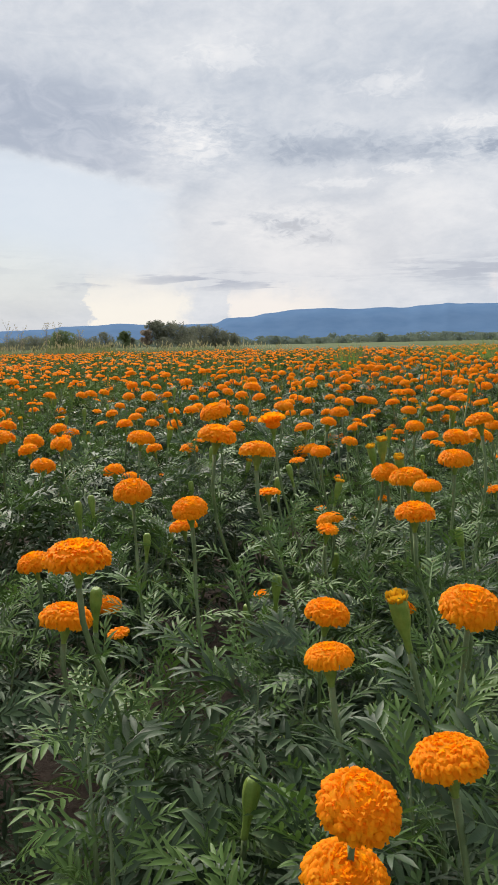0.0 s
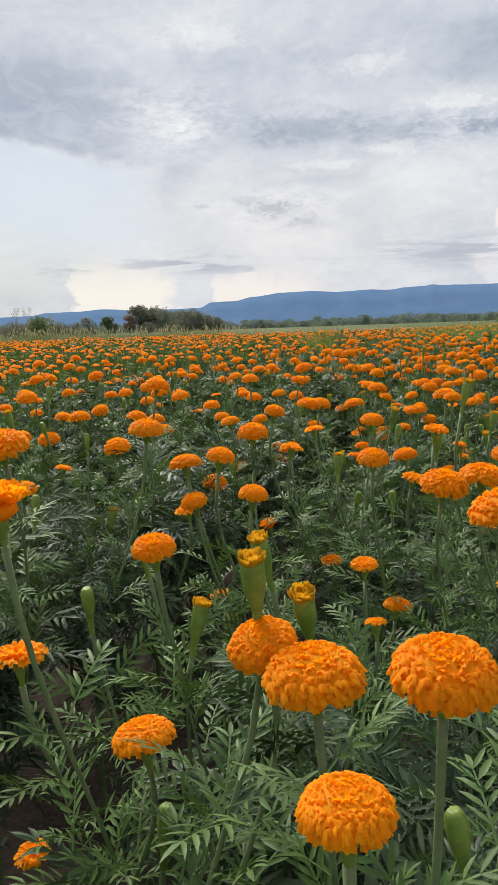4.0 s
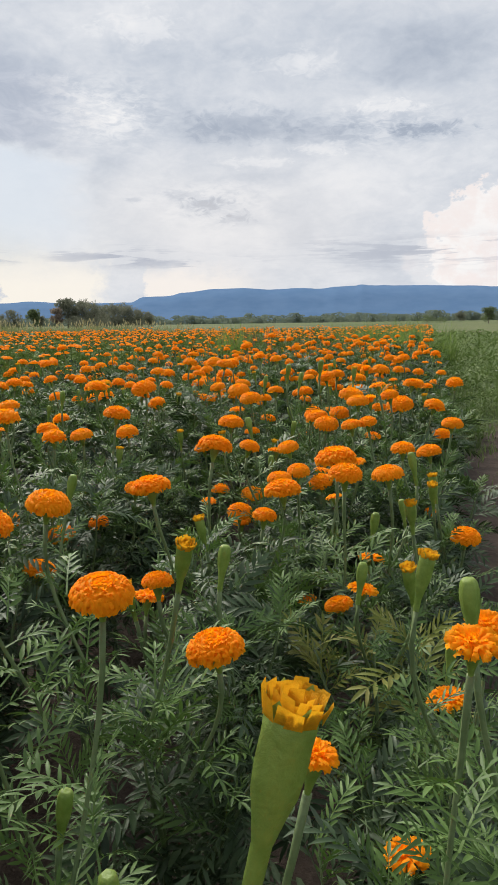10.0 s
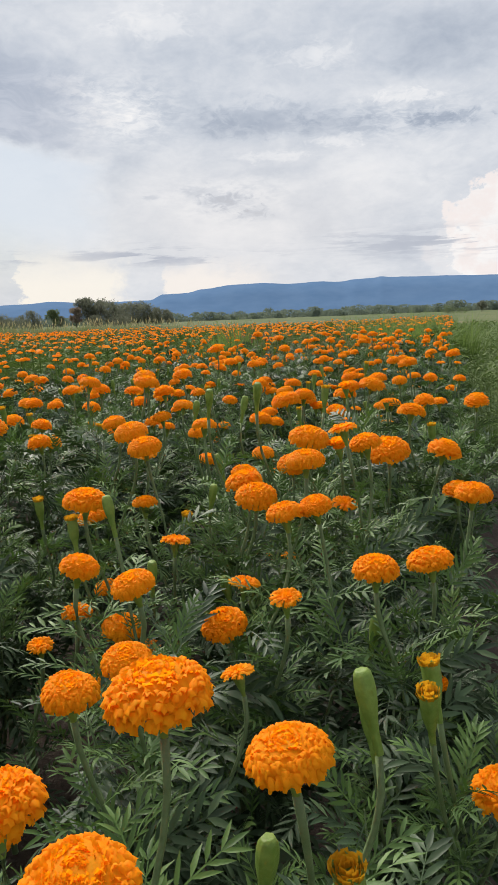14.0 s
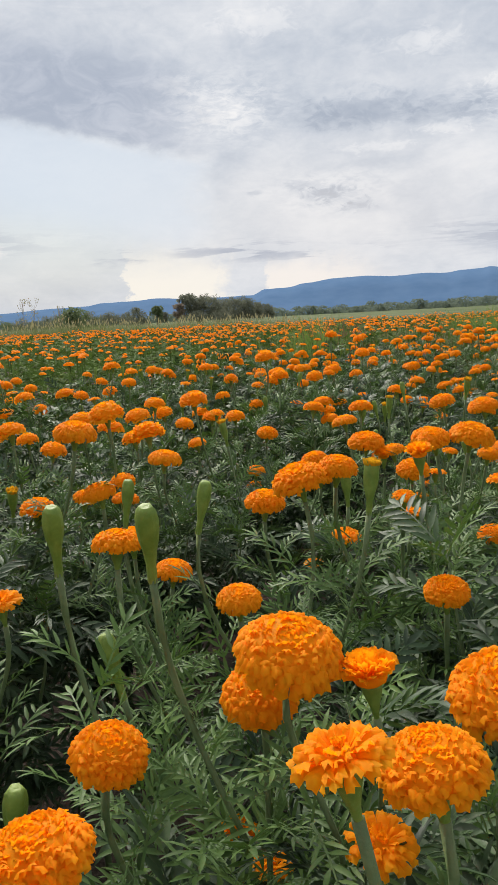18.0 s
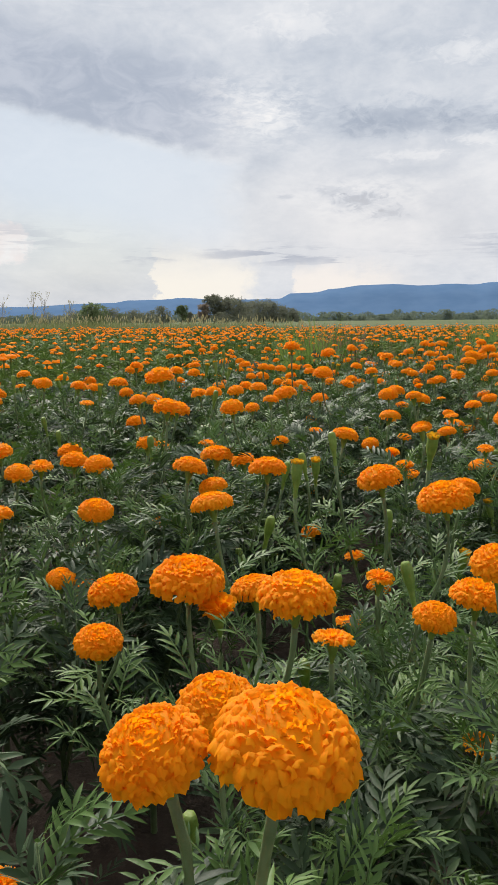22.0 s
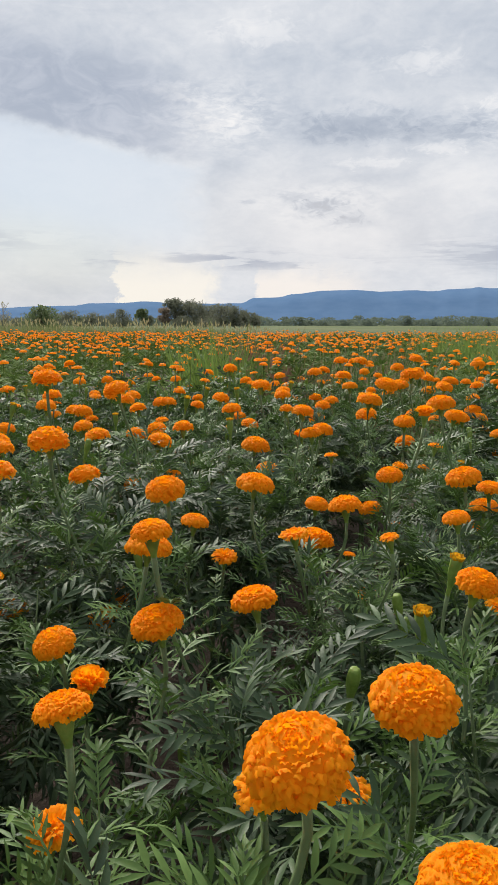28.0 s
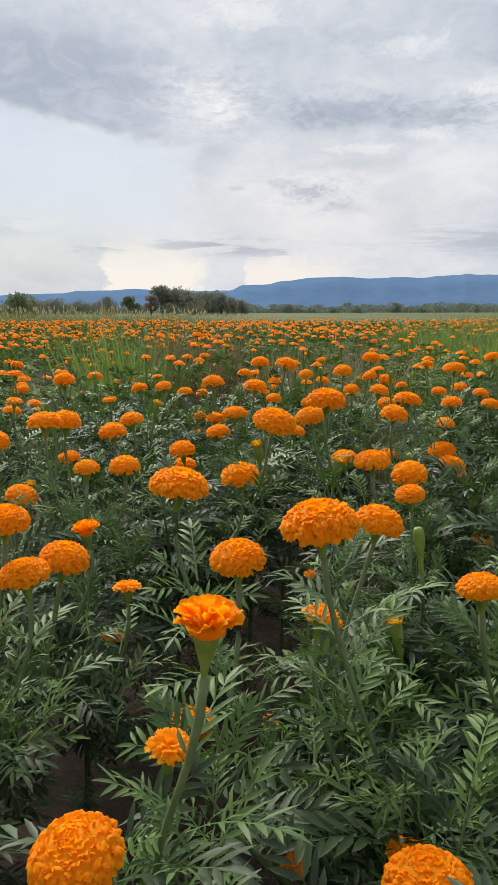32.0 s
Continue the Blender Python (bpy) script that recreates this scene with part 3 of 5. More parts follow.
prng = random.Random(5)
PLANTS = [plant_meshes(prng, h, s, n) for h, s, n in ((0.84, 0.21, 205), (0.80, 0.22, 205), (0.87, 0.19, 205), (0.76, 0.23, 200), (0.82, 0.21, 205), (0.74, 0.20, 195))]
PLANTS_FAR = [plant_meshes(prng, h, s, n, False, True) for h, s, n in ((0.84, 0.21, 160), (0.80, 0.22, 160), (0.87, 0.19, 160), (0.76, 0.23, 156))]
WILTED = plant_meshes(prng, 0.74, 0.17, 80, True)


def stalk_mesh(a, b, lean, rng, r=0.0029):
    """A gently curved flower stalk from a to b, thicker towards the head."""
    c1 = a.lerp(b, 0.35) + Vector((rng.uniform(-0.012, 0.012), rng.uniform(-0.012, 0.012), 0.0))
    c2 = b - lean * (b - a).length * 0.4
    pts = []
    for i in range(7):
        t = i / 6
        pts.append(a * (1 - t) ** 3 + c1 * 3 * t * (1 - t) ** 2 + c2 * 3 * t * t * (1 - t) + b * t ** 3)
    verts, faces = [], []
    tube(verts, faces, pts, [r * k for k in (0.85, 0.86, 0.88, 0.92, 1.0, 1.12, 1.25)], 6)
    return mesh_of("flower_stalk", verts, faces, STEM, True)


def tuft_mesh(rng):
    """Young leaves round the upper part of a flower stalk, coloured as if lit from above."""
    lv, lf = [], []
    for k in range(9):
        w = k * 2.4 + rng.uniform(-0.4, 0.4)
        d = Vector((math.cos(w), math.sin(w), rng.uniform(0.5, 1.6))).normalized()
        leaf(lv, lf, rng, Vector((0, 0, -0.015 * k)), d, rng.uniform(0.05, 0.085), 5, rng.uniform(0.2, 0.8), False, 0.85)
    return mesh_of("leaf_tuft", lv, lf, LEAF_YOUNG_LIT if rng.random() < 0.5 else LEAF_MID, True)


# upper-leaf green, its colour lifted to show light on the plants' tops
LEAF_MID = leaf_material("marigold_upper_toplit_leaf", (0.050, 0.098, 0.030), (0.090, 0.160, 0.046), (0.150, 0.235, 0.070), spec=0.2)
TUFTS = [tuft_mesh(random.Random(60 + k)) for k in range(6)]


def add_flower(plant, at, diameter, style, tilt, rng, tips):
    """A flower head, its calyx and its stalk on a plant; at is in the plant's own space."""
    near = min(tips, key=lambda q: (q - at).length)
    lean = Vector((tilt[0], tilt[1], 1)).normalized()
    r = diameter * 0.5
    turn = rotate_to(lean) @ pose(0, 0, 0, 0, 0, rng.uniform(0, 360))
    if style in ("bud", "tip"):
        foot = at - lean * 0.037
    else:
        foot = at - lean * 0.028
    aside = Vector((near.x - foot.x, near.y - foot.y, 0))
    drop = min(max(foot.z - near.z, 0.14), 0.42)
    start = foot + aside.normalized() * min(aside.length, drop * 0.28) - Vector((0, 0, drop))
    for lo, hi in ((0.40, 0.65), (0.05, 0.30)) if drop > 0.18 else ((0.25, 0.6),):
        part("leaf_tuft", rng.choice(TUFTS), plant, "", Matrix.Translation(start.lerp(foot, rng.uniform(lo, hi))) @ pose(0, 0, 0, rng.uniform(-12, 12), rng.uniform(-12, 12), rng.uniform(0, 360)))
    part("flower_stalk", stalk_mesh(start, foot, lean, rng), plant)
    if style == "bud":
        part("bud", BUD_BODY, plant, "", Matrix.Translation(at) @ turn)
    elif style == "tip":
        b = part("bud", BUD_OPEN, plant, "", Matrix.Translation(at) @ turn)
        part("petal_tip", TIP_MESH, b, "orange-yellow petal tips", pose(0, 0, 0.021))
    else:
        mesh = rng.choice({"full": BLOOM_FULL, "light": BLOOM_LIGHT, "half": BLOOM_HALF, "cup": BLOOM_CUP}[style])
        b = part("bloom", mesh, plant, "", Matrix.Translation(at + lean * r * 0.10) @ turn @ Matrix.Scale(r, 4))
        k = 0.024 / r if style in ("full", "light") else 0.021 / r
        part("calyx", CALYX_MESH, b, "green calyx", Matrix.Translation((0, 0, -0.10)) @ Matrix.Diagonal((k, k, k * 0.78, 1)))


# ---- ground ----
def ground_mesh():
    verts, faces = [], []
    xs = [-2600, -1200, -500, -200, -80, -35, -18] + [-10 + i * 0.5 for i in range(44)] + [14, 20, 35, 80, 200, 500, 1200, 2600]
    ys = [-60, -20, -6] + [-3 + i * 0.5 for i in range(40)] + [18, 20, 24, 30, 40, 60, 100, 200, 400, 900, 2000, 3400]
    for yy in ys:
        for xx in xs:
            near = -6 < yy < 18 and -9 < xx < 12
            z = 0.03 * noise.noise(Vector((xx * 0.9, yy * 0.9, 0))) if near else 0.0
            verts.append((xx, yy, z - 0.02))
    n = len(xs)
    for j in range(len(ys) - 1):
        for i in range(n - 1):
            faces.append((j * n + i, j * n + i + 1, (j + 1) * n + i + 1, (j + 1) * n + i))
    return mesh_of("ground", verts, faces, GROUND, True)


ground = new("ground", ground_mesh())
tagged(ground, "brown field soil with a bare track, green turf and a pale distant plain", "ground", kind="structure")

# rows run this way; s counts to the right of the field's edge, r along it
ALONG, ACROSS, CORNER = Vector((0.316, 0.949, 0)), Vector((0.949, -0.316, 0)), Vector((0.156, 0, 0))


def in_field(r, s):
    return CORNER + ALONG * r + ACROSS * s


def field_coords(x, y):
    q = Vector((x, y, 0)) - CORNER
    return q.dot(ALONG), q.dot(ACROSS)


# ---- the marigold plants beside the walk ----
# place, breadth and form of the flowers that stand clear of the others, stretch by stretch
FLOWERS = []
FLOWERS.append((
    (-0.223, -0.583, 0.787, 0.061, "full"), (-0.231, -0.572, 0.722, 0.068, "full"), (-0.144, -0.522, 0.784, 0.061, "full"), (-0.304, -0.416, 0.681, 0.034, "bud"),
    (-0.225, -0.387, 0.810, 0.049, "full"), (-0.148, -0.348, 0.834, 0.034, "tip"), (-0.069, -0.313, 0.830, 0.067, "full"), (-0.483, -0.310, 0.887, 0.073, "full"),
    (-0.519, -0.239, 0.796, 0.063, "full"), (-0.210, -0.198, 0.781, 0.057, "full"), (-0.023, -0.129, 0.768, 0.068, "full"), (-0.510, -0.127, 0.772, 0.034, "bud"),
    (-0.392, -0.015, 0.873, 0.054, "full"), (-0.264, -0.009, 0.491, 0.034, "bud"), (-0.054, 0.039, 0.847, 0.062, "full"), (-0.293, 0.065, 0.944, 0.058, "full"),
    (-0.357, 0.106, 0.964, 0.063, "full"), (-0.498, 0.110, 0.876, 0.064, "full"), (-0.266, 0.114, 0.706, 0.034, "bud"), (-0.669, 0.122, 0.754, 0.058, "full"),
    (-0.175, 0.180, 0.789, 0.041, "half"), (-0.043, 0.190, 0.631, 0.050, "cup"), (0.004, 0.211, 0.855, 0.050, "full"), (-0.553, 0.214, 0.593, 0.043, "half"),
))
FLOWERS.append((
    (0.069, 0.275, 0.892, 0.064, "full"), (-0.320, 0.295, 0.591, 0.034, "bud"), (0.106, 0.368, 0.714, 0.034, "bud"), (0.004, 0.383, 0.837, 0.076, "full"),
    (-0.631, 0.479, 0.548, 0.068, "full"), (-0.141, 0.496, 0.729, 0.059, "full"), (-0.544, 0.515, 0.676, 0.034, "bud"), (-0.129, 0.515, 0.623, 0.034, "bud"),
    (-0.260, 0.519, 0.932, 0.068, "cup"), (-0.693, 0.523, 0.750, 0.034, "bud"), (-0.032, 0.434, 0.841, 0.058, "full"), (-0.273, 0.573, 0.773, 0.059, "half"),
    (-0.469, 0.581, 0.695, 0.068, "full"), (-0.294, 0.625, 0.517, 0.043, "half"), (-0.026, 0.646, 0.845, 0.034, "tip"), (-0.103, 0.693, 0.754, 0.034, "tip"),
    (-0.246, 0.768, 0.750, 0.034, "bud"), (-0.593, 0.789, 0.874, 0.072, "full"), (-0.037, 0.875, 0.613, 0.034, "tip"), (0.137, 0.891, 0.662, 0.034, "half"),
    (0.355, 0.940, 0.695, 0.054, "half"), (0.130, 0.947, 0.730, 0.043, "half"), (-0.206, 0.975, 0.747, 0.034, "bud"), (-0.413, 0.984, 0.918, 0.089, "full"),
))
FLOWERS.append((
    (0.269, 1.021, 0.830, 0.077, "full"), (-0.033, 1.034, 0.825, 0.049, "full"), (0.358, 1.106, 0.822, 0.084, "full"), (0.224, 1.158, 0.579, 0.054, "full"),
    (-0.216, 1.161, 0.919, 0.062, "full"), (0.187, 1.194, 0.847, 0.060, "full"), (-0.154, 1.202, 0.847, 0.060, "full"), (0.432, 1.204, 0.842, 0.054, "full"),
    (-0.086, 1.111, 0.874, 0.049, "full"), (-0.136, 1.136, 0.791, 0.049, "full"), (-0.102, 1.236, 0.583, 0.043, "half"), (0.317, 1.247, 0.865, 0.034, "tip"),
    (0.386, 1.300, 0.950, 0.034, "tip"), (-0.028, 1.352, 0.877, 0.064, "full"), (-0.168, 1.364, 0.718, 0.054, "half"), (-0.095, 1.372, 0.459, 0.034, "tip"),
    (0.311, 1.414, 0.759, 0.054, "half"), (-0.033, 1.447, 0.502, 0.034, "tip"), (0.058, 1.490, 0.820, 0.054, "half"), (0.161, 1.499, 0.779, 0.034, "tip"),
    (0.574, 1.590, 0.850, 0.046, "half"), (0.146, 1.515, 0.550, 0.054, "half"), (0.440, 1.524, 0.810, 0.034, "half"), (0.297, 1.574, 0.673, 0.034, "bud"),
))
FLOWERS.append((
    (0.025, 1.579, 0.893, 0.049, "full"), (0.008, 1.683, 0.590, 0.050, "cup"), (0.067, 1.711, 0.782, 0.055, "full"), (0.238, 1.728, 0.638, 0.034, "bud"),
    (0.281, 1.752, 0.843, 0.062, "full"), (0.581, 1.753, 0.541, 0.054, "half"), (-0.130, 1.783, 0.685, 0.068, "full"), (0.136, 1.801, 0.815, 0.054, "half"),
    (0.391, 1.870, 0.726, 0.068, "full"), (0.715, 1.886, 0.730, 0.054, "half"), (-0.080, 1.888, 0.704, 0.034, "bud"), (0.676, 1.896, 0.631, 0.054, "half"),
    (0.133, 1.911, 0.869, 0.069, "full"), (0.723, 2.012, 0.632, 0.034, "bud"), (0.668, 2.028, 0.735, 0.034, "tip"), (-0.722, 2.039, 0.541, 0.068, "full"),
    (0.181, 2.058, 0.857, 0.060, "full"), (-0.090, 2.060, 0.812, 0.057, "full"), (-0.369, 2.072, 0.831, 0.066, "full"), (0.627, 2.138, 0.703, 0.034, "bud"),
    (0.001, 2.149, 0.804, 0.049, "full"), (0.318, 2.151, 0.708, 0.049, "full"), (0.301, 2.175, 0.675, 0.054, "half"), (0.650, 2.219, 0.652, 0.054, "half"),
))
FLOWERS.append((
    (-0.323, 2.222, 0.911, 0.085, "full"), (0.269, 2.231, 0.656, 0.034, "tip"), (0.309, 2.251, 0.830, 0.067, "full"), (0.632, 2.313, 0.589, 0.054, "full"),
    (0.771, 2.342, 0.744, 0.034, "tip"), (-0.077, 2.356, 0.619, 0.068, "full"), (0.392, 2.369, 0.723, 0.034, "tip"), (-0.614, 2.391, 0.799, 0.078, "full"),
    (0.740, 2.392, 0.809, 0.061, "full"), (0.544, 2.399, 0.782, 0.070, "full"), (0.724, 2.421, 0.704, 0.034, "bud"), (0.653, 2.442, 0.829, 0.082, "full"),
    (0.726, 2.444, 0.628, 0.054, "half"), (0.518, 2.468, 0.719, 0.049, "full"), (0.424, 2.470, 0.857, 0.069, "full"), (0.614, 2.532, 0.515, 0.043, "half"),
    (0.069, 2.533, 0.606, 0.068, "full"), (0.896, 2.582, 0.721, 0.034, "tip"), (0.978, 2.596, 0.616, 0.068, "full"), (0.909, 2.612, 0.733, 0.034, "tip"),
    (0.610, 2.620, 0.774, 0.051, "full"), (0.853, 2.651, 0.669, 0.034, "bud"), (0.607, 2.748, 0.804, 0.052, "full"), (0.077, 2.764, 0.610, 0.068, "full"),
))
FLOWERS.append((
    (0.722, 2.775, 0.674, 0.043, "half"), (0.786, 2.806, 0.753, 0.043, "half"), (0.902, 2.818, 0.777, 0.060, "full"), (0.981, 2.826, 0.607, 0.040, "cup"),
    (-0.066, 2.849, 0.627, 0.068, "full"), (0.502, 2.857, 0.624, 0.068, "full"), (0.528, 2.864, 0.788, 0.052, "full"), (0.912, 2.870, 0.671, 0.034, "bud"),
    (0.711, 2.890, 0.686, 0.065, "full"), (1.002, 2.912, 0.750, 0.066, "full"), (0.147, 2.918, 0.594, 0.054, "full"), (0.804, 2.948, 0.822, 0.055, "full"),
    (0.849, 2.955, 0.828, 0.049, "full"), (0.244, 2.955, 0.668, 0.068, "full"), (0.431, 3.025, 0.614, 0.043, "half"), (0.100, 3.031, 0.804, 0.061, "full"),
    (0.518, 3.034, 0.547, 0.044, "full"), (0.547, 3.049, 0.813, 0.034, "bud"), (0.553, 3.050, 0.624, 0.068, "full"), (0.605, 3.054, 0.706, 0.034, "bud"),
    (0.749, 3.063, 0.679, 0.054, "half"), (0.191, 3.073, 0.851, 0.074, "full"), (0.855, 3.085, 0.869, 0.064, "full"), (1.134, 3.099, 0.796, 0.063, "full"),
))
FLOWERS.append((
    (0.501, 3.109, 0.814, 0.073, "full"), (0.478, 3.116, 0.765, 0.034, "tip"), (0.469, 3.136, 0.617, 0.054, "full"), (0.779, 3.149, 0.798, 0.073, "full"),
    (0.723, 3.156, 0.635, 0.034, "bud"), (0.638, 3.185, 0.718, 0.054, "half"), (0.576, 3.193, 0.516, 0.054, "full"), (0.978, 3.200, 0.870, 0.058, "full"),
    (0.763, 3.208, 0.810, 0.068, "full"), (0.971, 3.274, 0.651, 0.034, "bud"), (0.580, 3.303, 0.759, 0.049, "full"), (0.707, 3.308, 0.764, 0.034, "bud"),
    (0.962, 3.320, 0.732, 0.054, "half"), (0.772, 3.327, 0.798, 0.058, "full"), (0.961, 3.355, 0.837, 0.050, "cup"), (1.059, 3.356, 0.823, 0.088, "full"),
    (0.654, 3.356, 0.698, 0.034, "tip"), (0.902, 3.358, 0.857, 0.082, "full"), (0.581, 3.363, 0.856, 0.069, "full"), (0.484, 3.399, 0.561, 0.054, "full"),
    (0.876, 3.413, 0.796, 0.067, "full"), (0.550, 3.429, 0.876, 0.071, "full"), (0.873, 3.486, 0.575, 0.043, "half"), (0.729, 3.502, 0.786, 0.034, "bud"),
))
FLOWERS.append((
    (0.246, 3.505, 0.880, 0.084, "full"), (0.091, 3.564, 0.881, 0.066, "full"), (0.438, 3.572, 0.665, 0.068, "full"), (0.829, 3.582, 0.531, 0.050, "cup"),
    (1.179, 3.606, 0.865, 0.067, "full"), (0.494, 3.626, 0.870, 0.056, "full"), (0.561, 3.644, 0.787, 0.054, "half"), (1.076, 3.667, 0.779, 0.054, "full"),
    (0.837, 3.669, 0.776, 0.055, "full"), (0.797, 3.702, 0.887, 0.034, "bud"), (0.681, 3.802, 0.870, 0.034, "bud"), (0.681, 3.814, 0.808, 0.049, "full"),
    (0.912, 3.816, 0.880, 0.076, "full"), (0.278, 3.835, 0.797, 0.063, "full"), (1.075, 3.845, 0.904, 0.043, "cup"), (0.965, 3.848, 0.891, 0.056, "full"),
    (1.187, 3.866, 0.862, 0.036, "half"), (1.058, 3.881, 0.839, 0.035, "half"), (0.406, 3.907, 0.942, 0.059, "full"), (0.708, 3.948, 0.714, 0.061, "full"),
    (1.091, 4.004, 0.779, 0.044, "half"), (0.546, 4.026, 0.926, 0.073, "full"), (0.986, 4.057, 0.728, 0.054, "half"), (1.134, 4.067, 0.885, 0.055, "full"),
))
FLOWERS.append((
    (1.238, 4.072, 0.713, 0.068, "full"), (1.197, 4.075, 0.887, 0.076, "full"), (0.993, 4.142, 0.797, 0.034, "tip"), (0.589, 4.152, 0.780, 0.051, "full"),
    (0.491, 4.225, 0.768, 0.049, "full"), (1.132, 4.287, 0.786, 0.068, "full"), (0.640, 4.294, 0.826, 0.070, "full"), (0.931, 4.302, 0.595, 0.043, "half"),
    (1.097, 4.326, 0.638, 0.034, "bud"), (0.535, 4.354, 0.766, 0.058, "full"), (1.189, 4.431, 0.822, 0.080, "full"), (1.380, 4.431, 0.862, 0.053, "full"),
    (0.572, 4.470, 0.849, 0.080, "full"), (1.100, 4.509, 0.771, 0.050, "cup"), (0.958, 4.523, 0.726, 0.058, "full"), (1.063, 4.530, 0.800, 0.086, "full"),
    (1.340, 4.539, 0.763, 0.050, "full"), (1.407, 4.575, 0.586, 0.054, "half"), (1.228, 4.579, 0.714, 0.054, "half"), (1.132, 4.595, 0.768, 0.059, "full"),
    (1.400, 4.604, 0.762, 0.068, "full"), (0.727, 4.623, 0.830, 0.034, "tip"), (0.945, 4.633, 0.744, 0.068, "full"), (1.192, 4.676, 0.618, 0.034, "bud"),
))
FLOWERS.append((
    (0.498, 4.702, 0.860, 0.068, "full"), (1.334, 4.732, 0.737, 0.034, "bud"), (1.386, 4.775, 0.838, 0.080, "full"), (0.630, 4.806, 0.881, 0.080, "full"),
    (1.534, 4.851, 0.893, 0.069, "full"), (0.786, 4.868, 0.674, 0.052, "full"), (1.036, 4.892, 0.798, 0.072, "full"), (1.304, 4.894, 0.841, 0.072, "full"),
    (1.239, 4.942, 0.643, 0.034, "bud"), (1.123, 4.959, 0.739, 0.034, "bud"), (0.816, 4.972, 0.761, 0.064, "full"), (1.170, 4.975, 0.830, 0.034, "tip"),
    (0.831, 4.983, 0.625, 0.034, "bud"), (1.262, 5.026, 0.545, 0.054, "half"), (1.404, 5.040, 0.867, 0.034, "tip"), (0.765, 5.056, 0.583, 0.054, "full"),
    (1.013, 5.095, 0.625, 0.034, "bud"), (1.004, 5.114, 0.776, 0.058, "full"), (1.479, 5.115, 0.780, 0.056, "full"), (0.957, 5.129, 0.808, 0.070, "full"),
    (0.521, 5.132, 0.517, 0.054, "half"), (1.342, 5.142, 0.704, 0.034, "bud"), (1.234, 5.154, 0.853, 0.034, "bud"), (1.525, 5.159, 0.612, 0.054, "half"),
))
FLOWERS.append((
    (1.490, 5.170, 0.616, 0.034, "tip"), (1.105, 5.177, 0.797, 0.078, "full"), (1.045, 5.206, 0.599, 0.034, "bud"), (0.990, 5.265, 0.807, 0.071, "full"),
    (1.338, 5.299, 0.510, 0.054, "full"), (1.199, 5.346, 0.765, 0.034, "tip"), (1.130, 5.378, 0.750, 0.034, "bud"), (1.171, 5.383, 0.770, 0.034, "bud"),
    (0.684, 5.412, 0.754, 0.071, "full"), (0.847, 5.441, 0.886, 0.067, "full"), (1.742, 5.480, 0.784, 0.068, "full"), (1.640, 5.482, 0.862, 0.064, "full"),
    (1.610, 5.484, 0.642, 0.034, "tip"), (1.410, 5.501, 0.735, 0.050, "cup"), (1.295, 5.509, 0.513, 0.054, "half"), (0.788, 5.515, 0.786, 0.034, "bud"),
    (1.187, 5.525, 0.570, 0.054, "full"), (1.268, 5.564, 0.804, 0.070, "full"), (1.725, 5.593, 0.840, 0.065, "full"), (1.443, 5.639, 0.693, 0.048, "half"),
    (0.788, 5.642, 0.941, 0.080, "full"), (0.773, 5.676, 0.532, 0.068, "full"), (0.973, 5.677, 0.858, 0.067, "full"), (1.634, 5.716, 0.703, 0.068, "full"),
))
FLOWERS.append((
    (1.692, 5.736, 0.667, 0.054, "half"), (1.412, 5.860, 0.703, 0.050, "cup"), (1.844, 5.882, 0.824, 0.050, "full"), (1.712, 5.906, 0.690, 0.034, "bud"),
    (1.477, 5.914, 0.868, 0.049, "full"), (1.355, 5.921, 0.726, 0.053, "full"), (1.797, 5.942, 0.746, 0.034, "tip"), (1.085, 5.978, 0.719, 0.058, "full"),
    (1.592, 6.024, 0.744, 0.064, "full"), (1.170, 6.041, 0.608, 0.050, "cup"), (1.490, 6.052, 0.502, 0.034, "bud"), (0.047, 6.105, 0.727, 0.086, "full"),
    (1.172, 6.119, 0.532, 0.044, "full"), (1.045, 6.123, 0.833, 0.054, "full"), (1.431, 6.134, 0.782, 0.071, "full"), (1.887, 6.175, 0.738, 0.034, "tip"),
    (1.810, 6.198, 0.669, 0.034, "bud"), (1.987, 6.260, 0.647, 0.054, "half"), (1.830, 6.261, 0.603, 0.034, "bud"), (1.647, 6.269, 0.764, 0.052, "half"),
    (1.435, 6.271, 0.836, 0.068, "full"), (1.804, 6.276, 0.760, 0.034, "half"), (1.213, 6.361, 0.899, 0.075, "full"), (1.933, 6.368, 0.770, 0.050, "full"),
))
FLOWERS.append((
    (1.739, 6.374, 0.787, 0.061, "full"), (-0.247, 6.403, 0.766, 0.092, "full"), (1.686, 6.418, 0.709, 0.075, "full"), (1.074, 6.442, 0.819, 0.092, "full"),
    (1.515, 6.470, 0.659, 0.054, "half"), (1.456, 6.483, 0.726, 0.057, "full"), (1.270, 6.484, 0.517, 0.068, "full"), (1.573, 6.508, 0.795, 0.077, "full"),
    (1.986, 6.545, 0.805, 0.072, "full"), (1.058, 6.565, 0.502, 0.068, "full"), (1.292, 6.578, 0.527, 0.068, "full"), (2.056, 6.608, 0.769, 0.055, "full"),
    (1.700, 6.631, 0.728, 0.051, "full"), (1.820, 6.659, 0.516, 0.054, "half"), (1.860, 6.684, 0.779, 0.059, "full"), (1.937, 6.714, 0.910, 0.048, "cup"),
    (1.086, 6.750, 0.979, 0.070, "full"), (2.091, 6.771, 0.690, 0.068, "full"), (1.900, 6.797, 0.780, 0.038, "half"), (1.786, 6.808, 0.560, 0.035, "half"),
    (1.234, 6.809, 0.950, 0.066, "full"), (2.088, 6.844, 0.593, 0.034, "bud"), (1.468, 6.870, 0.656, 0.034, "bud"), (2.102, 6.904, 0.604, 0.043, "half"),
))
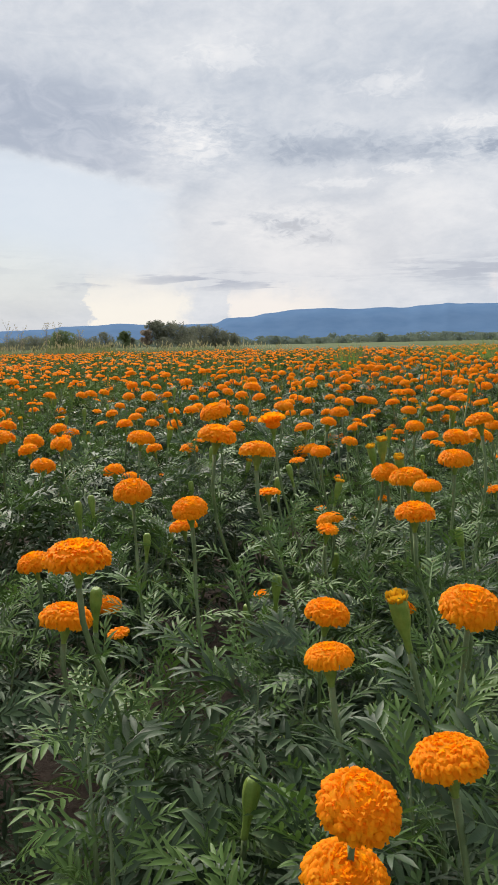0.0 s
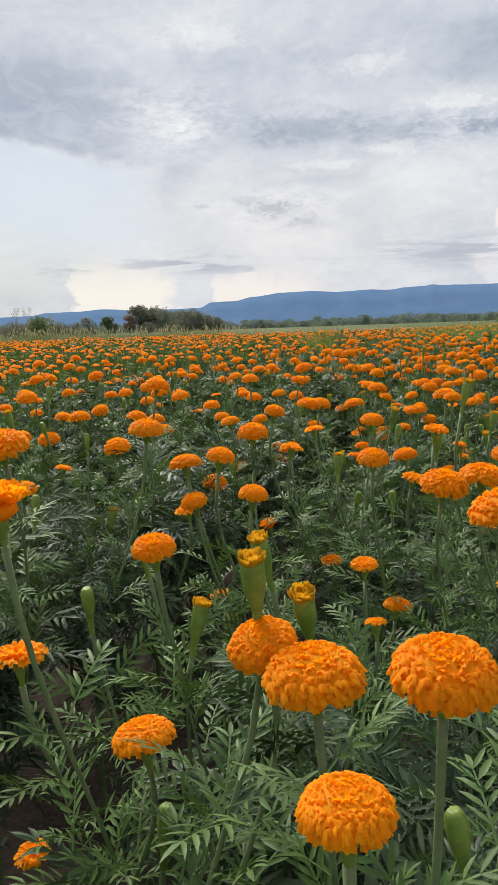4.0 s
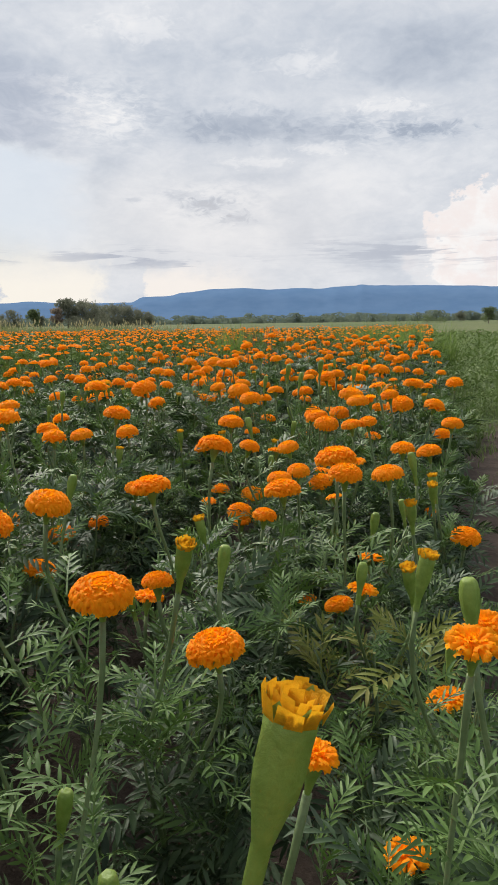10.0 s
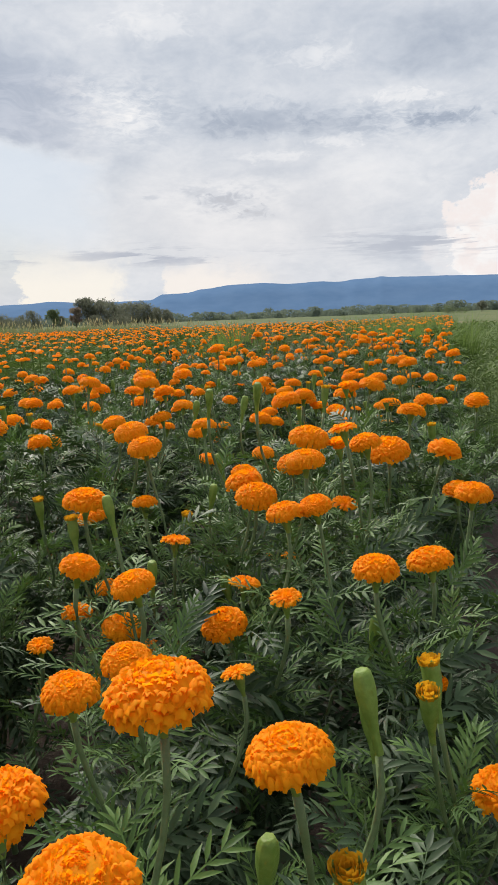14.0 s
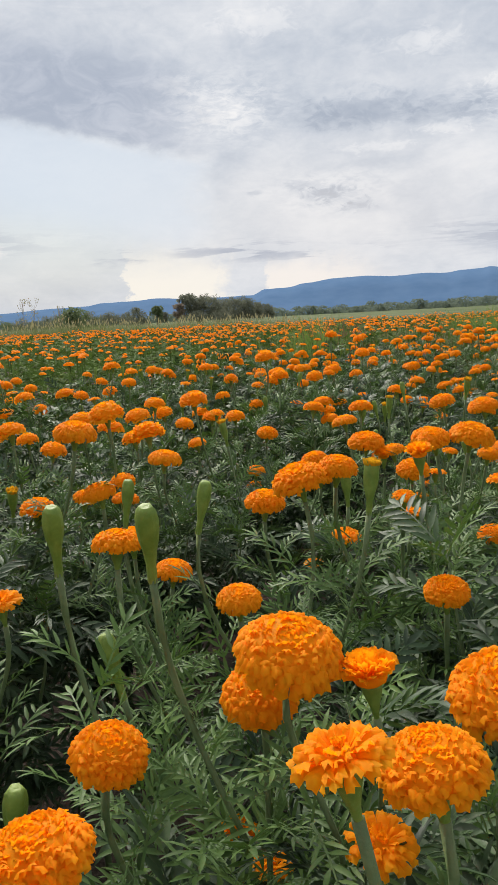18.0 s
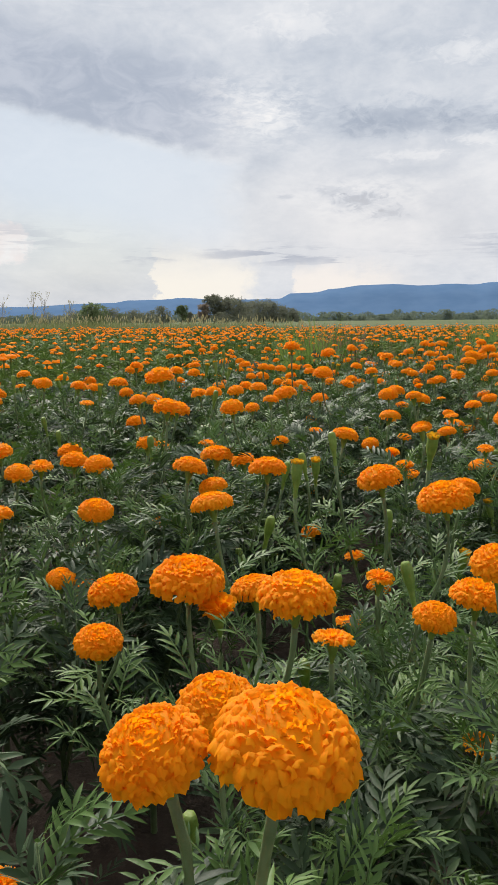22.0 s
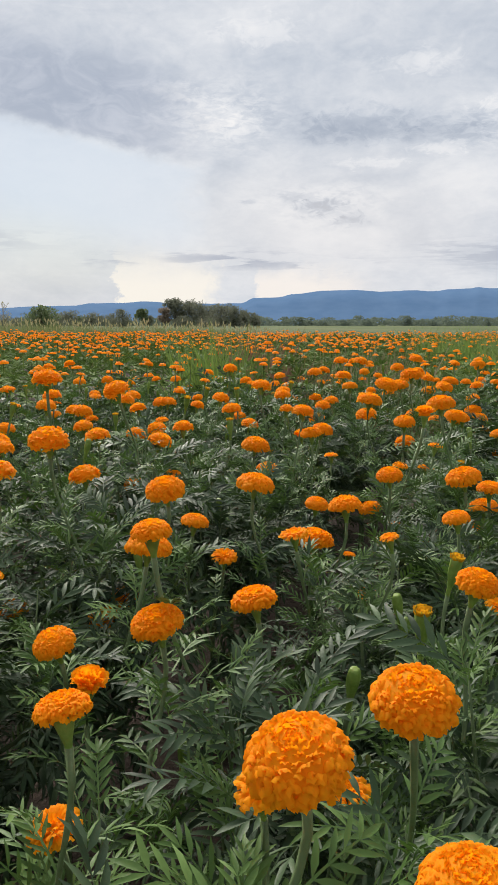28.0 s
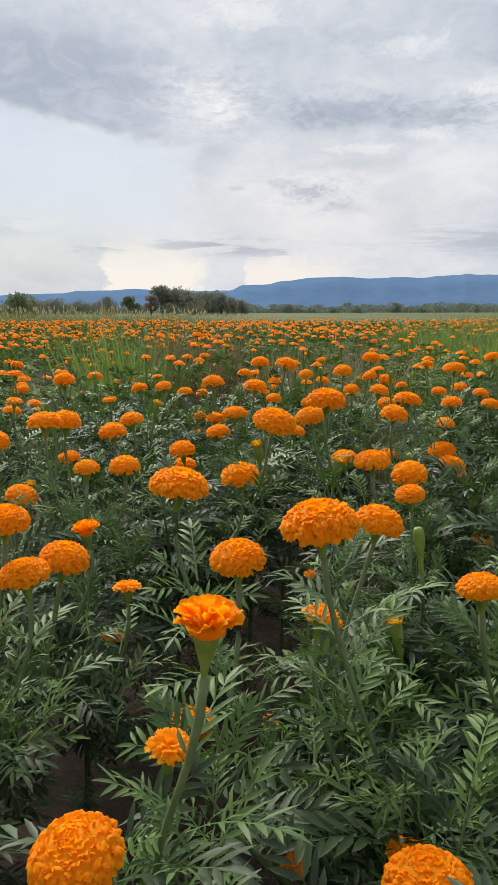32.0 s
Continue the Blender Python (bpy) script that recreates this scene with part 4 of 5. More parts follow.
FLOWERS.append((
    (2.020, 6.949, 0.907, 0.074, "full"), (2.001, 6.969, 0.537, 0.035, "half"), (1.941, 7.007, 0.855, 0.057, "full"), (2.188, 7.015, 0.824, 0.049, "full"),
    (2.026, 7.020, 0.791, 0.041, "half"), (1.701, 7.063, 0.814, 0.060, "full"), (1.681, 7.070, 0.875, 0.054, "full"), (1.734, 7.105, 0.819, 0.059, "full"),
    (1.874, 7.137, 0.589, 0.068, "full"), (1.864, 7.143, 0.896, 0.073, "full"), (2.103, 7.151, 0.852, 0.061, "full"), (1.547, 7.156, 0.764, 0.082, "full"),
    (2.132, 7.171, 0.698, 0.034, "tip"), (1.580, 7.203, 0.689, 0.066, "full"), (2.046, 7.239, 0.687, 0.054, "half"), (1.770, 7.278, 0.717, 0.044, "half"),
    (2.181, 7.290, 0.780, 0.034, "bud"), (1.975, 7.293, 0.505, 0.035, "half"), (1.154, 7.352, 0.602, 0.068, "full"), (1.682, 7.403, 0.757, 0.050, "cup"),
    (1.264, 7.451, 0.622, 0.054, "half"), (2.199, 7.469, 0.806, 0.051, "full"), (1.697, 7.484, 0.546, 0.043, "half"), (1.455, 7.489, 0.826, 0.068, "full"),
))
FLOWERS.append((
    (1.635, 7.595, 0.820, 0.049, "full"), (2.156, 7.615, 0.833, 0.068, "full"), (1.977, 7.636, 0.899, 0.083, "full"), (1.545, 7.651, 0.894, 0.069, "full"),
    (1.684, 7.693, 0.803, 0.063, "full"), (2.079, 7.740, 0.926, 0.080, "full"), (1.585, 7.765, 0.622, 0.034, "tip"), (2.408, 7.768, 0.637, 0.049, "full"),
    (1.548, 7.773, 0.878, 0.067, "full"), (2.061, 7.786, 0.551, 0.043, "half"), (2.109, 7.810, 0.772, 0.034, "tip"), (1.944, 7.811, 0.808, 0.034, "tip"),
    (2.053, 7.829, 0.885, 0.065, "full"), (2.283, 7.867, 0.568, 0.035, "half"), (1.620, 7.886, 0.839, 0.065, "full"), (1.884, 7.998, 0.865, 0.064, "full"),
    (1.758, 8.019, 0.732, 0.068, "full"), (2.143, 8.036, 0.751, 0.068, "full"), (2.404, 8.042, 0.737, 0.068, "full"), (1.638, 8.073, 0.720, 0.034, "bud"),
    (2.391, 8.094, 0.761, 0.070, "full"), (1.621, 8.099, 0.834, 0.065, "full"), (2.470, 8.169, 0.677, 0.058, "full"), (2.341, 8.306, 0.861, 0.074, "full"),
))
FLOWERS.append((
    (1.913, 8.704, 0.854, 0.084, "full"), (2.571, 8.756, 0.913, 0.075, "full"), (2.017, 8.913, 0.914, 0.080, "full"), (1.922, 9.054, 0.909, 0.072, "full"),
    (2.381, 9.392, 0.908, 0.080, "full"), (2.246, 10.546, 0.822, 0.064, "full"),
))
FLOWERS.append((
    (0.284, 1.126, 0.905, 0.045, "half"), (0.627, 2.250, 0.841, 0.058, "full"), (0.700, 3.660, 0.850, 0.060, "full"), (1.296, 4.751, 0.731, 0.042, "half"),
    (0.713, 6.686, 0.795, 0.070, "full"), (1.462, 5.614, 0.814, 0.046, "full"), (0.616, 1.826, 0.819, 0.034, "tip"), (0.357, 1.856, 0.836, 0.034, "tip"),
    (0.413, 2.073, 0.760, 0.034, "bud"), (0.931, 3.158, 0.904, 0.050, "half"), (0.584, 4.007, 0.830, 0.055, "full"), (0.804, 3.366, 0.948, 0.034, "bud"),
    (0.711, 3.430, 0.933, 0.034, "bud"), (0.857, 3.951, 0.817, 0.064, "full"), (0.563, 2.576, 0.768, 0.054, "full"), (0.805, 2.442, 0.815, 0.034, "bud"),
    (0.998, 3.724, 0.899, 0.034, "tip"), (1.494, 5.849, 0.785, 0.060, "full"), (1.616, 5.586, 0.771, 0.044, "half"), (-0.037, 0.442, 0.888, 0.034, "tip"),
    (0.006, 0.478, 0.846, 0.034, "tip"), (0.158, 0.431, 0.943, 0.058, "full"), (-0.146, 0.669, 0.851, 0.050, "full"), (0.600, 1.660, 0.850, 0.034, "bud"),
))


# stretches where the plants next to the walk have stayed low: middle and half length along the row, and how much lower
LOW_GROWTH = ((1.3, 0.65, 0.27), (2.6, 0.32, 0.17), (5.2, 0.38, 0.22), (0.1, 0.40, 0.14))


def stature(r):
    return 1.05 - sum(k * math.exp(-((r - m) / half) ** 2) for m, half, k in LOW_GROWTH)


rng = random.Random(3)
bases = []
for i, row_at in enumerate((-0.15, -0.42, -1.01, -1.36, -2.02, -2.37, -2.66)):
    for j in range(43):
        s = row_at + rng.uniform(-0.05, 0.05)
        r = -0.95 + 0.262 * j + rng.uniform(-0.08, 0.08)
        p = in_field(r, s)
        # nothing stands outside what the walk can see of the near rows
        if p.y < -0.75 or p.y > 9.8:
            continue
        near_row = i < 3 and p.y < 8.4
        bases.append((p, rng.randrange(len(PLANTS if near_row else PLANTS_FAR)), rng.uniform(0, 360), rng.uniform(0.94, 1.05) * (stature(r) if i < 2 else 1.05), near_row))

near_plants = []
for p, kind, turn, size, near_row in bases:
    ob = new("marigold_plant")
    ob.matrix_world = pose(p.x, p.y, 0.0, 0, 0, 0)
    near_plants.append([ob, p, (PLANTS if near_row else PLANTS_FAR)[kind], turn, size, 0])
heads = [(Vector((x, y, z)), d, style) for stretch in FLOWERS for x, y, z, d, style in stretch]
# flowers between the ones placed singly
cell = {}


def crowded(q, gap):
    kx, ky = int(q.x * 5), int(q.y * 5)
    return any((q - o).length < gap for ix in (-1, 0, 1) for iy in (-1, 0, 1) for o in cell.get((kx + ix, ky + iy), ()))


def note(q):
    cell.setdefault((int(q.x * 5), int(q.y * 5)), []).append(q)


for q, _, _ in heads:
    note(q)
extra = 0
for _ in range(6200):
    s, r = rng.uniform(-2.75, 0.03), rng.uniform(-0.9, 10.0)
    q = in_field(r, s)
    if not (-0.6 < q.y < 9.8):
        continue
    # the middle of the walk's view is filled from the list; a few more stand there, lower down
    d_path = abs(s + 0.25 - 0.02 * r)
    edge = q.y > 3.3 and s > -0.17
    placed = q.y < 7.6 and d_path < 0.80 and not edge
    q.z = 0.80 + rng.gauss(0, 0.05) - (0.08 if placed else 0)
    if placed and (d_path < 0.5 or rng.random() < 0.7):
        continue
    if q.z > 0.95 or crowded(q, 0.16 if placed else 0.125) or extra > 540:
        continue
    note(q)
    extra += 1
    u = rng.random()
    if placed:
        style = "bud" if u < 0.75 else "tip"
    else:
        style = "light" if u < 0.66 else "half" if u < 0.78 else "bud" if u < 0.91 else "tip"
    heads.append((q, rng.uniform(0.045, 0.058) if style == "half" else rng.uniform(0.058, 0.078), style))
for q, d, style in heads:
    r, s = field_coords(q.x, q.y)
    if style == "full" and abs(s + 0.25 - 0.02 * r) > 0.85:
        style = "light"
    row = min(near_plants, key=lambda e: (e[1].x - q.x) ** 2 + (e[1].y - q.y) ** 2 + 0.004 * e[5])
    row[5] += 1
    ob, p, kind, turn, size, _ = row
    m = pose(0, 0, 0, 0, 0, turn) @ Matrix.Diagonal((size * 0.80, size * 0.80, size * 0.88, 1))
    tips = [m @ t for t in kind[2]]
    add_flower(ob, q - p, d, style, (rng.uniform(-0.25, 0.25), rng.uniform(-0.3, 0.15)), rng, tips)
WILTED_AT = Vector((0.68, 2.32, 0))
wilted_row = min(near_plants, key=lambda e: (e[1] - WILTED_AT).length)
for row in near_plants:
    ob, p, kind, turn, size, count = row
    stem_me, leaf_me, _ = WILTED if row is wilted_row else kind
    m = pose(0, 0, 0, 0, 0, turn) @ Matrix.Diagonal((size * 0.80, size * 0.80, size * 0.88, 1))
    part("stem", stem_me, ob, "", m)
    part("foliage", leaf_me, ob, "dark green feathery leaves", m)
    what = "in full orange bloom" if count > 2 else "with an orange flower" if count else "not yet in flower"
    if row is wilted_row:
        what = "with wilting yellowed leaves"
    tagged(ob, "green marigold plant " + what + " in field soil", "marigold plant", "marigold plants in the field")


# ---- the rest of the field, too far to tell plants apart ----
def far_field():
    rng = random.Random(8)
    lv, lf, bv, bf = [], [], [], []
    unit = []
    for lat, cnt in ((0, 1), (28, 6), (58, 9), (86, 10)):
        for k in range(cnt):
            w = 2 * math.pi * (k + 0.5 * (lat % 4)) / cnt
            unit.append((math.cos(w) * math.sin(math.radians(lat)), math.sin(w) * math.sin(math.radians(lat)), math.cos(math.radians(lat)) * 0.75, lat))
    r = -5.0
    while r < 28.5:
        s = -22.0 if r > 4 else -9.0
        dr = 0.34 if r < 14 else 0.46
        ds = 0.37 if r < 14 else 0.5
        while s < 0.05:
            ss, rr = s + rng.uniform(-0.1, 0.1), r + rng.uniform(-0.12, 0.12)
            q = in_field(rr, ss)
            s += ds
            near = -2.75 < ss and q.y < 9.8
            if near or q.y > 27.5:
                continue
            aside = q.y < 0.2 or q.x < -0.62 * q.y - 1.2
            if aside and rng.random() < 0.45:
                continue
            if abs((ss + 0.72 + 0.51) % 1.02 - 0.51) < 0.12 and q.y < 14:
                continue
            weedy = any(((q.x - wx) / wr) ** 2 + ((q.y - wy) / wl) ** 2 < 1 for wx, wy, wr, wl in WEED_SPOTS)
            top = 0.80 + 0.09 * noise.noise(Vector((q.x * 0.8, q.y * 0.8, 4))) + rng.uniform(-0.05, 0.05)
            n = 12 if aside else 42 if q.y < 9 else 28 if q.y < 15 else 18
            sz = 2.6 if aside else 1.0 if q.y < 9 else 1.35 if q.y < 15 else 1.9
            if weedy:
                n, top = n // 3, top - 0.2
            for _ in range(n):
                w, rad = rng.uniform(0, 6.28), 0.27 * math.sqrt(rng.random())
                h = top * (1 - 0.55 * rng.random() ** 1.6) - 0.25 * (rad / 0.27) ** 2 * 0.3
                c = Vector((q.x + math.cos(w) * rad, q.y + math.sin(w) * rad, h))
                tilt = rng.uniform(-0.2, 1.0)
                d = Vector((math.cos(w + rng.uniform(-1, 1)), math.sin(w + rng.uniform(-1, 1)), tilt)).normalized()
                side = d.cross(Vector((0, 0, 1))).normalized()
                nn = side.cross(d).normalized()
                # a sprig of five narrow leaflets
                for sg in (-1, -0.45, 0, 0.45, 1):
                    dd = (d * (1.1 - 0.3 * abs(sg)) + side * sg * 0.9 + nn * rng.uniform(-0.2, 0.2)).normalized()
                    ss2 = dd.cross(nn).normalized() * 0.0085 * sz
                    ln = 0.058 * sz * rng.uniform(0.8, 1.2)
                    b = len(lv)
                    root = c + d * 0.02 * sz * (1 - abs(sg))
                    lv += [root, root + dd * ln * 0.45 - ss2, root + dd * ln - nn * 0.012, root + dd * ln * 0.45 + ss2]
                    lf.append((b, b + 1, b + 2, b + 3))
            if weedy and rng.random() < 0.5:
                continue
            dens = 2.3 + 2.6 * noise.noise(Vector((q.x * 0.4, q.y * 0.3, 9))) + 0.9 * noise.noise(Vector((q.x * 1.3, q.y * 1.1, 3)))
            dens *= 0.6 if aside else 1.65 if q.y > 15.5 else 0.8 if q.y > 10.5 else 1.0
            for _ in range(max(0, int(dens + rng.random()))):
                rad = rng.uniform(0.024, 0.037) * (1.0 if q.y < 14 else 1.12)
                c = Vector((q.x + rng.uniform(-0.2, 0.2), q.y + rng.uniform(-0.2, 0.2), top + rng.uniform(-0.04, 0.075)))
                b = len(bv)
                lean = (rng.uniform(-0.25, 0.25), rng.uniform(-0.3, 0.2))
                for ux, uy, uz, lat in unit:
                    k = rad * rng.uniform(0.88, 1.12)
                    bv.append((c.x + (ux + lean[0] * uz) * k, c.y + (uy + lean[1] * uz) * k, c.z + uz * k * rng.uniform(0.8, 1.1)))
                starts = (0, 1, 7, 16)
                counts = (1, 6, 9, 10)
                rings = ((1, 7, 6, 9), (7, 16, 9, 10)) if q.y < 15 and not aside else ((1, 16, 6, 10),)
                bf += [(b, b + 1 + k, b + 1 + (k + 1) % 6) for k in range(6)]
                for lo, hi, nl, nh in rings:
                    i = j = 0
                    while i < nl or j < nh:
                        if j * nl <= i * nh and j < nh or i >= nl:
                            bf.append((b + lo + i % nl, b + hi + j % nh, b + hi + (j + 1) % nh))
                            j += 1
                        else:
                            bf.append((b + lo + i % nl, b + hi + j % nh, b + lo + (i + 1) % nl))
                            i += 1
                bf.append(tuple(b + 16 + k for k in range(10)))
                # stalk
                b = len(lv)
                lv += [(c.x - 0.004, c.y, c.z - 0.16), (c.x + 0.004, c.y, c.z - 0.16), (c.x + 0.005, c.y, c.z), (c.x - 0.005, c.y, c.z)]
                lf.append((b, b + 1, b + 2, b + 3))
        r += dr
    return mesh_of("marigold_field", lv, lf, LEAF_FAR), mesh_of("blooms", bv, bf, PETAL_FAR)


# centre and half sizes of patches where weeds have taken over
WEED_SPOTS = ((1.12, 10.35, 0.24, 0.5), (1.35, 11.7, 0.30, 0.9), (2.35, 11.6, 0.6, 1.1), (4.0, 14.6, 0.7, 2.6), (5.6, 17.6, 0.8, 2.6), (0.1, 12.2, 0.5, 1.2))
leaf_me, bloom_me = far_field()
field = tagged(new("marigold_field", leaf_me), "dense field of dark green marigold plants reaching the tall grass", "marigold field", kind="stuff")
part("blooms", bloom_me, field, "countless round orange marigold blooms", None, "stuff")


# ---- grasses and weeds ----
def blades(spots, rng, mat, name, lo, hi, width, lean, per, reach, segments=2):
    verts, faces = [], []
    for q in spots:
        for _ in range(per):
            w, rad = rng.uniform(0, 6.28), reach * math.sqrt(rng.random())
            base = Vector((q[0] + math.cos(w) * rad, q[1] + math.sin(w) * rad, -0.02))
            h = rng.uniform(lo, hi) * (q[2] if len(q) > 2 else 1.0)
            k = rng.uniform(0, 6.28)
            out = Vector((math.cos(k), math.sin(k), 0)) * h * lean * rng.uniform(0.3, 1.2)
            side = Vector((-math.sin(k + 0.6), math.cos(k + 0.6), 0)) * width
            b = len(verts)
            m1 = base + out * 0.35 + Vector((0, 0, h * 0.6))
            verts += [base - side, base + side, m1 + side * 0.8, m1 - side * 0.8, base + out + Vector((0, 0, h))]
            faces += [(b, b + 1, b + 2, b + 3), (b + 3, b + 2, b + 4)]
    return mesh_of(name, verts, faces, mat)


rng = random.Random(21)
def track_offset(r, s):
    """How far a place lies to the right of the track's middle, which bends away from the field."""
    return s - 0.32 - 0.24 * max(0.0, r - 6.3)


def on_track(r, s):
    return r < 11.5 and abs(track_offset(r, s)) < 0.24


spots = []
for _ in range(8200):
    y = 1.0 + 40 * rng.random() ** 1.5
    s = 0.10 + (0.9 + 0.45 * y) * rng.random()
    r = y / 0.949
    q = in_field(r, s)
    if on_track(r, s) or (r < 6.8 and s < 0.5):
        continue
    if noise.noise(Vector((q.x * 1.1, q.y * 1.1, 2))) < -0.12 and s < 1.0:
        continue
    if ((q.x - 24) / 4.0) ** 2 + ((q.y - 60) / 16) ** 2 < 1:
        continue
    spots.append((q.x, q.y, (0.6 + 0.5 * min(1.0, s) + 0.4 * rng.random()) * (1.0 if q.y < 10 else 0.8)))
verge = tagged(new("verge_grass", blades(spots, rng, GRASS, "verge_grass", 0.03, 0.10, 0.0045, 0.9, 15, 0.34)), "low green grass beside the bare track", "grass", kind="stuff")


def verge_weeds(rng):
    """Bushy broad-leaved weeds along the track, with small white blossoms on some."""
    lv, lf, wv, wf = [], [], [], []
    for _ in range(5600):
        r = 2.2 + 53 * rng.random() ** 1.9
        s = 0.12 + (0.7 + 0.42 * r) * rng.random() ** 1.3
        if rng.random() > (r - 2.0) / 4.0:
            continue
        if on_track(r, s) or (r < 6.8 and s < 0.42):
            continue
        q = in_field(r, s)
        thick = noise.noise(Vector((q.x * 0.8, q.y * 0.8, 7)))
        if thick < -0.1 and r < 14:
            continue
        tall = (0.16 + 0.34 * max(0.0, thick) + 0.16 * rng.random()) * (0.55 if r < 7 else 1.0) * (1.35 if s < 0.5 and r > 9 else 1.0)
        big = 1.0 if r < 12 else 1.7 if r < 20 else 2.6 if r < 34 else 3.8
        for k in range(18):
            w = k * 2.4 + rng.uniform(-0.5, 0.5)
            h = tall * (0.15 + 0.85 * rng.random())
            out = 0.13 * big * (1.1 - h / tall * 0.7) * rng.uniform(0.4, 1.1)
            c = Vector((q.x + math.cos(w) * out, q.y + math.sin(w) * out, h))
            d = Vector((math.cos(w), math.sin(w), rng.uniform(0.0, 1.2))).normalized()
            side = Vector((-math.sin(w), math.cos(w), rng.uniform(-0.3, 0.3))).normalized() * 0.011 * big
            ln = 0.055 * big * rng.uniform(0.7, 1.3)
            b = len(lv)
            lv += [c - d * ln * 0.5, c - side, c + d * ln * 0.5 - Vector((0, 0, 0.008)), c + side]
            lf.append((b, b + 1, b + 2, b + 3))
        b = len(lv)
        lv += [(q.x - 0.003, q.y, -0.03), (q.x + 0.003, q.y, -0.03), (q.x + 0.002, q.y, tall), (q.x - 0.002, q.y, tall)]
        lf.append((b, b + 1, b + 2, b + 3))
        if 7.5 < r < 13 and 0.9 < s < 2.6 and rng.random() < 0.55:
            for _ in range(3):
                c = Vector((q.x + rng.uniform(-0.1, 0.1), q.y + rng.uniform(-0.1, 0.1), tall * rng.uniform(0.9, 1.15)))
                for k in range(5):
                    w = k * 1.2566
                    e, f2 = Vector((math.cos(w), math.sin(w), 0.3)) * 0.012, Vector((-math.sin(w), math.cos(w), 0)) * 0.005
                    b = len(wv)
                    wv += [c, c + e * 0.6 - f2, c + e, c + e * 0.6 + f2]
                    wf.append((b, b + 1, b + 2, b + 3))
    return mesh_of("verge_weeds", lv, lf, VERGE_WEED), mesh_of("white_blossoms", wv, wf, BLOSSOM)


VERGE_WEED = leaf_material("verge_weed_leaf", (0.085, 0.125, 0.042), (0.125, 0.180, 0.060), (0.185, 0.240, 0.085), True, 0.6, 0.25)
BLOSSOM = plain_material("white_blossom", (0.70, 0.70, 0.66), (0.80, 0.80, 0.77), 80.0, 0.7, 0.1)
weed_me, blossom_me = verge_weeds(random.Random(77))
weeds = tagged(new("verge_weeds", weed_me), "bushy green weeds growing along the bare track", "weeds", kind="stuff")
part("white_blossoms", blossom_me, weeds, "tiny white weed blossoms", None, "stuff")

spots = []
for _ in range(5600):
    x = rng.uniform(-26, 6.5)
    y = 27.2 + 11 * rng.random() ** 1.4 + (0.0 if x < 4 else 1.5)
    tall = 1.0 if x < -1 else max(0.5, 1.0 - 0.10 * (x + 1))
    tall *= 0.94 + 0.22 * noise.noise(Vector((x * 0.22, y * 0.1, 6)))
    if abs(x + 7.6) < 1.6:
        tall *= 1.12
    spots.append((x, y, tall))
band = tagged(new("tall_grass", blades(spots, rng, REED, "tall_grass", 0.68, 1.20, 0.010, 0.26, 9, 0.35)), "tall pale green grass with straw tips behind the field", "tall grass", kind="stuff")
# straw-coloured heads on some of the stems
hv, hf = [], []
for x, y, tall in spots[::8]:
    for _ in range(2):
        c = Vector((x + rng.uniform(-0.3, 0.3), y + rng.uniform(-0.3, 0.3), 1.16 * tall * rng.uniform(0.80, 1.02)))
        l = Vector((rng.uniform(-0.05, 0.05), rng.uniform(-0.05, 0.05), 0.16))
        b = len(hv)
        hv += [c - Vector((0.012, 0, 0)), c + l * 0.5 + Vector((0.016, 0.01, 0)), c + l, c + l * 0.5 - Vector((0.016, 0.01, 0))]
        hf.append((b, b + 1, b + 2, b + 3))
part("seed_heads", mesh_of("seed_heads", hv, hf, SEEDHEAD), band, "straw-coloured seed heads", None, "stuff")


def weed_patch(name, label, mat, centre, half, height, count, rng, per=16, width=0.006, lean=0.30):
    spots = []
    for _ in range(count):
        w, rad = rng.uniform(0, 6.28), math.sqrt(rng.random())
        spots.append((centre[0] + math.cos(w) * rad * half[0], centre[1] + math.sin(w) * rad * half[1], rng.uniform(0.7, 1.1)))
    return tagged(new(name, blades(spots, rng, mat, name, height * 0.55, height, width, lean, per, 0.16)), label, "weeds", kind="stuff")


weed_patch("weed_clump", "bright green grassy weeds standing among the marigolds", WEED, (1.12, 10.35), (0.15, 0.4), 1.10, 36, rng, 26, 0.009, 0.35)
weed_patch("dry_weeds", "reddish brown dried weeds among the marigolds", DRYWEED, (1.35, 11.7), (0.24, 0.8), 1.04, 56, rng, 24, 0.008)
weed_patch("dry_weeds", "pale dried weed stalks among the marigolds", DRYSTALK, (2.35, 11.6), (0.55, 1.0), 1.0, 70, rng, 14, 0.007)
weed_patch("weed_clump", "tall bushy green weeds at the field's far end", WEED, (4.0, 14.6), (0.6, 2.3), 1.12, 100, rng, 22, 0.009, 0.6)
weed_patch("weed_clump", "tall bushy green weeds beside the track", WEED, (5.6, 17.6), (0.7, 2.4), 1.14, 130, rng, 20, 0.008, 0.6)


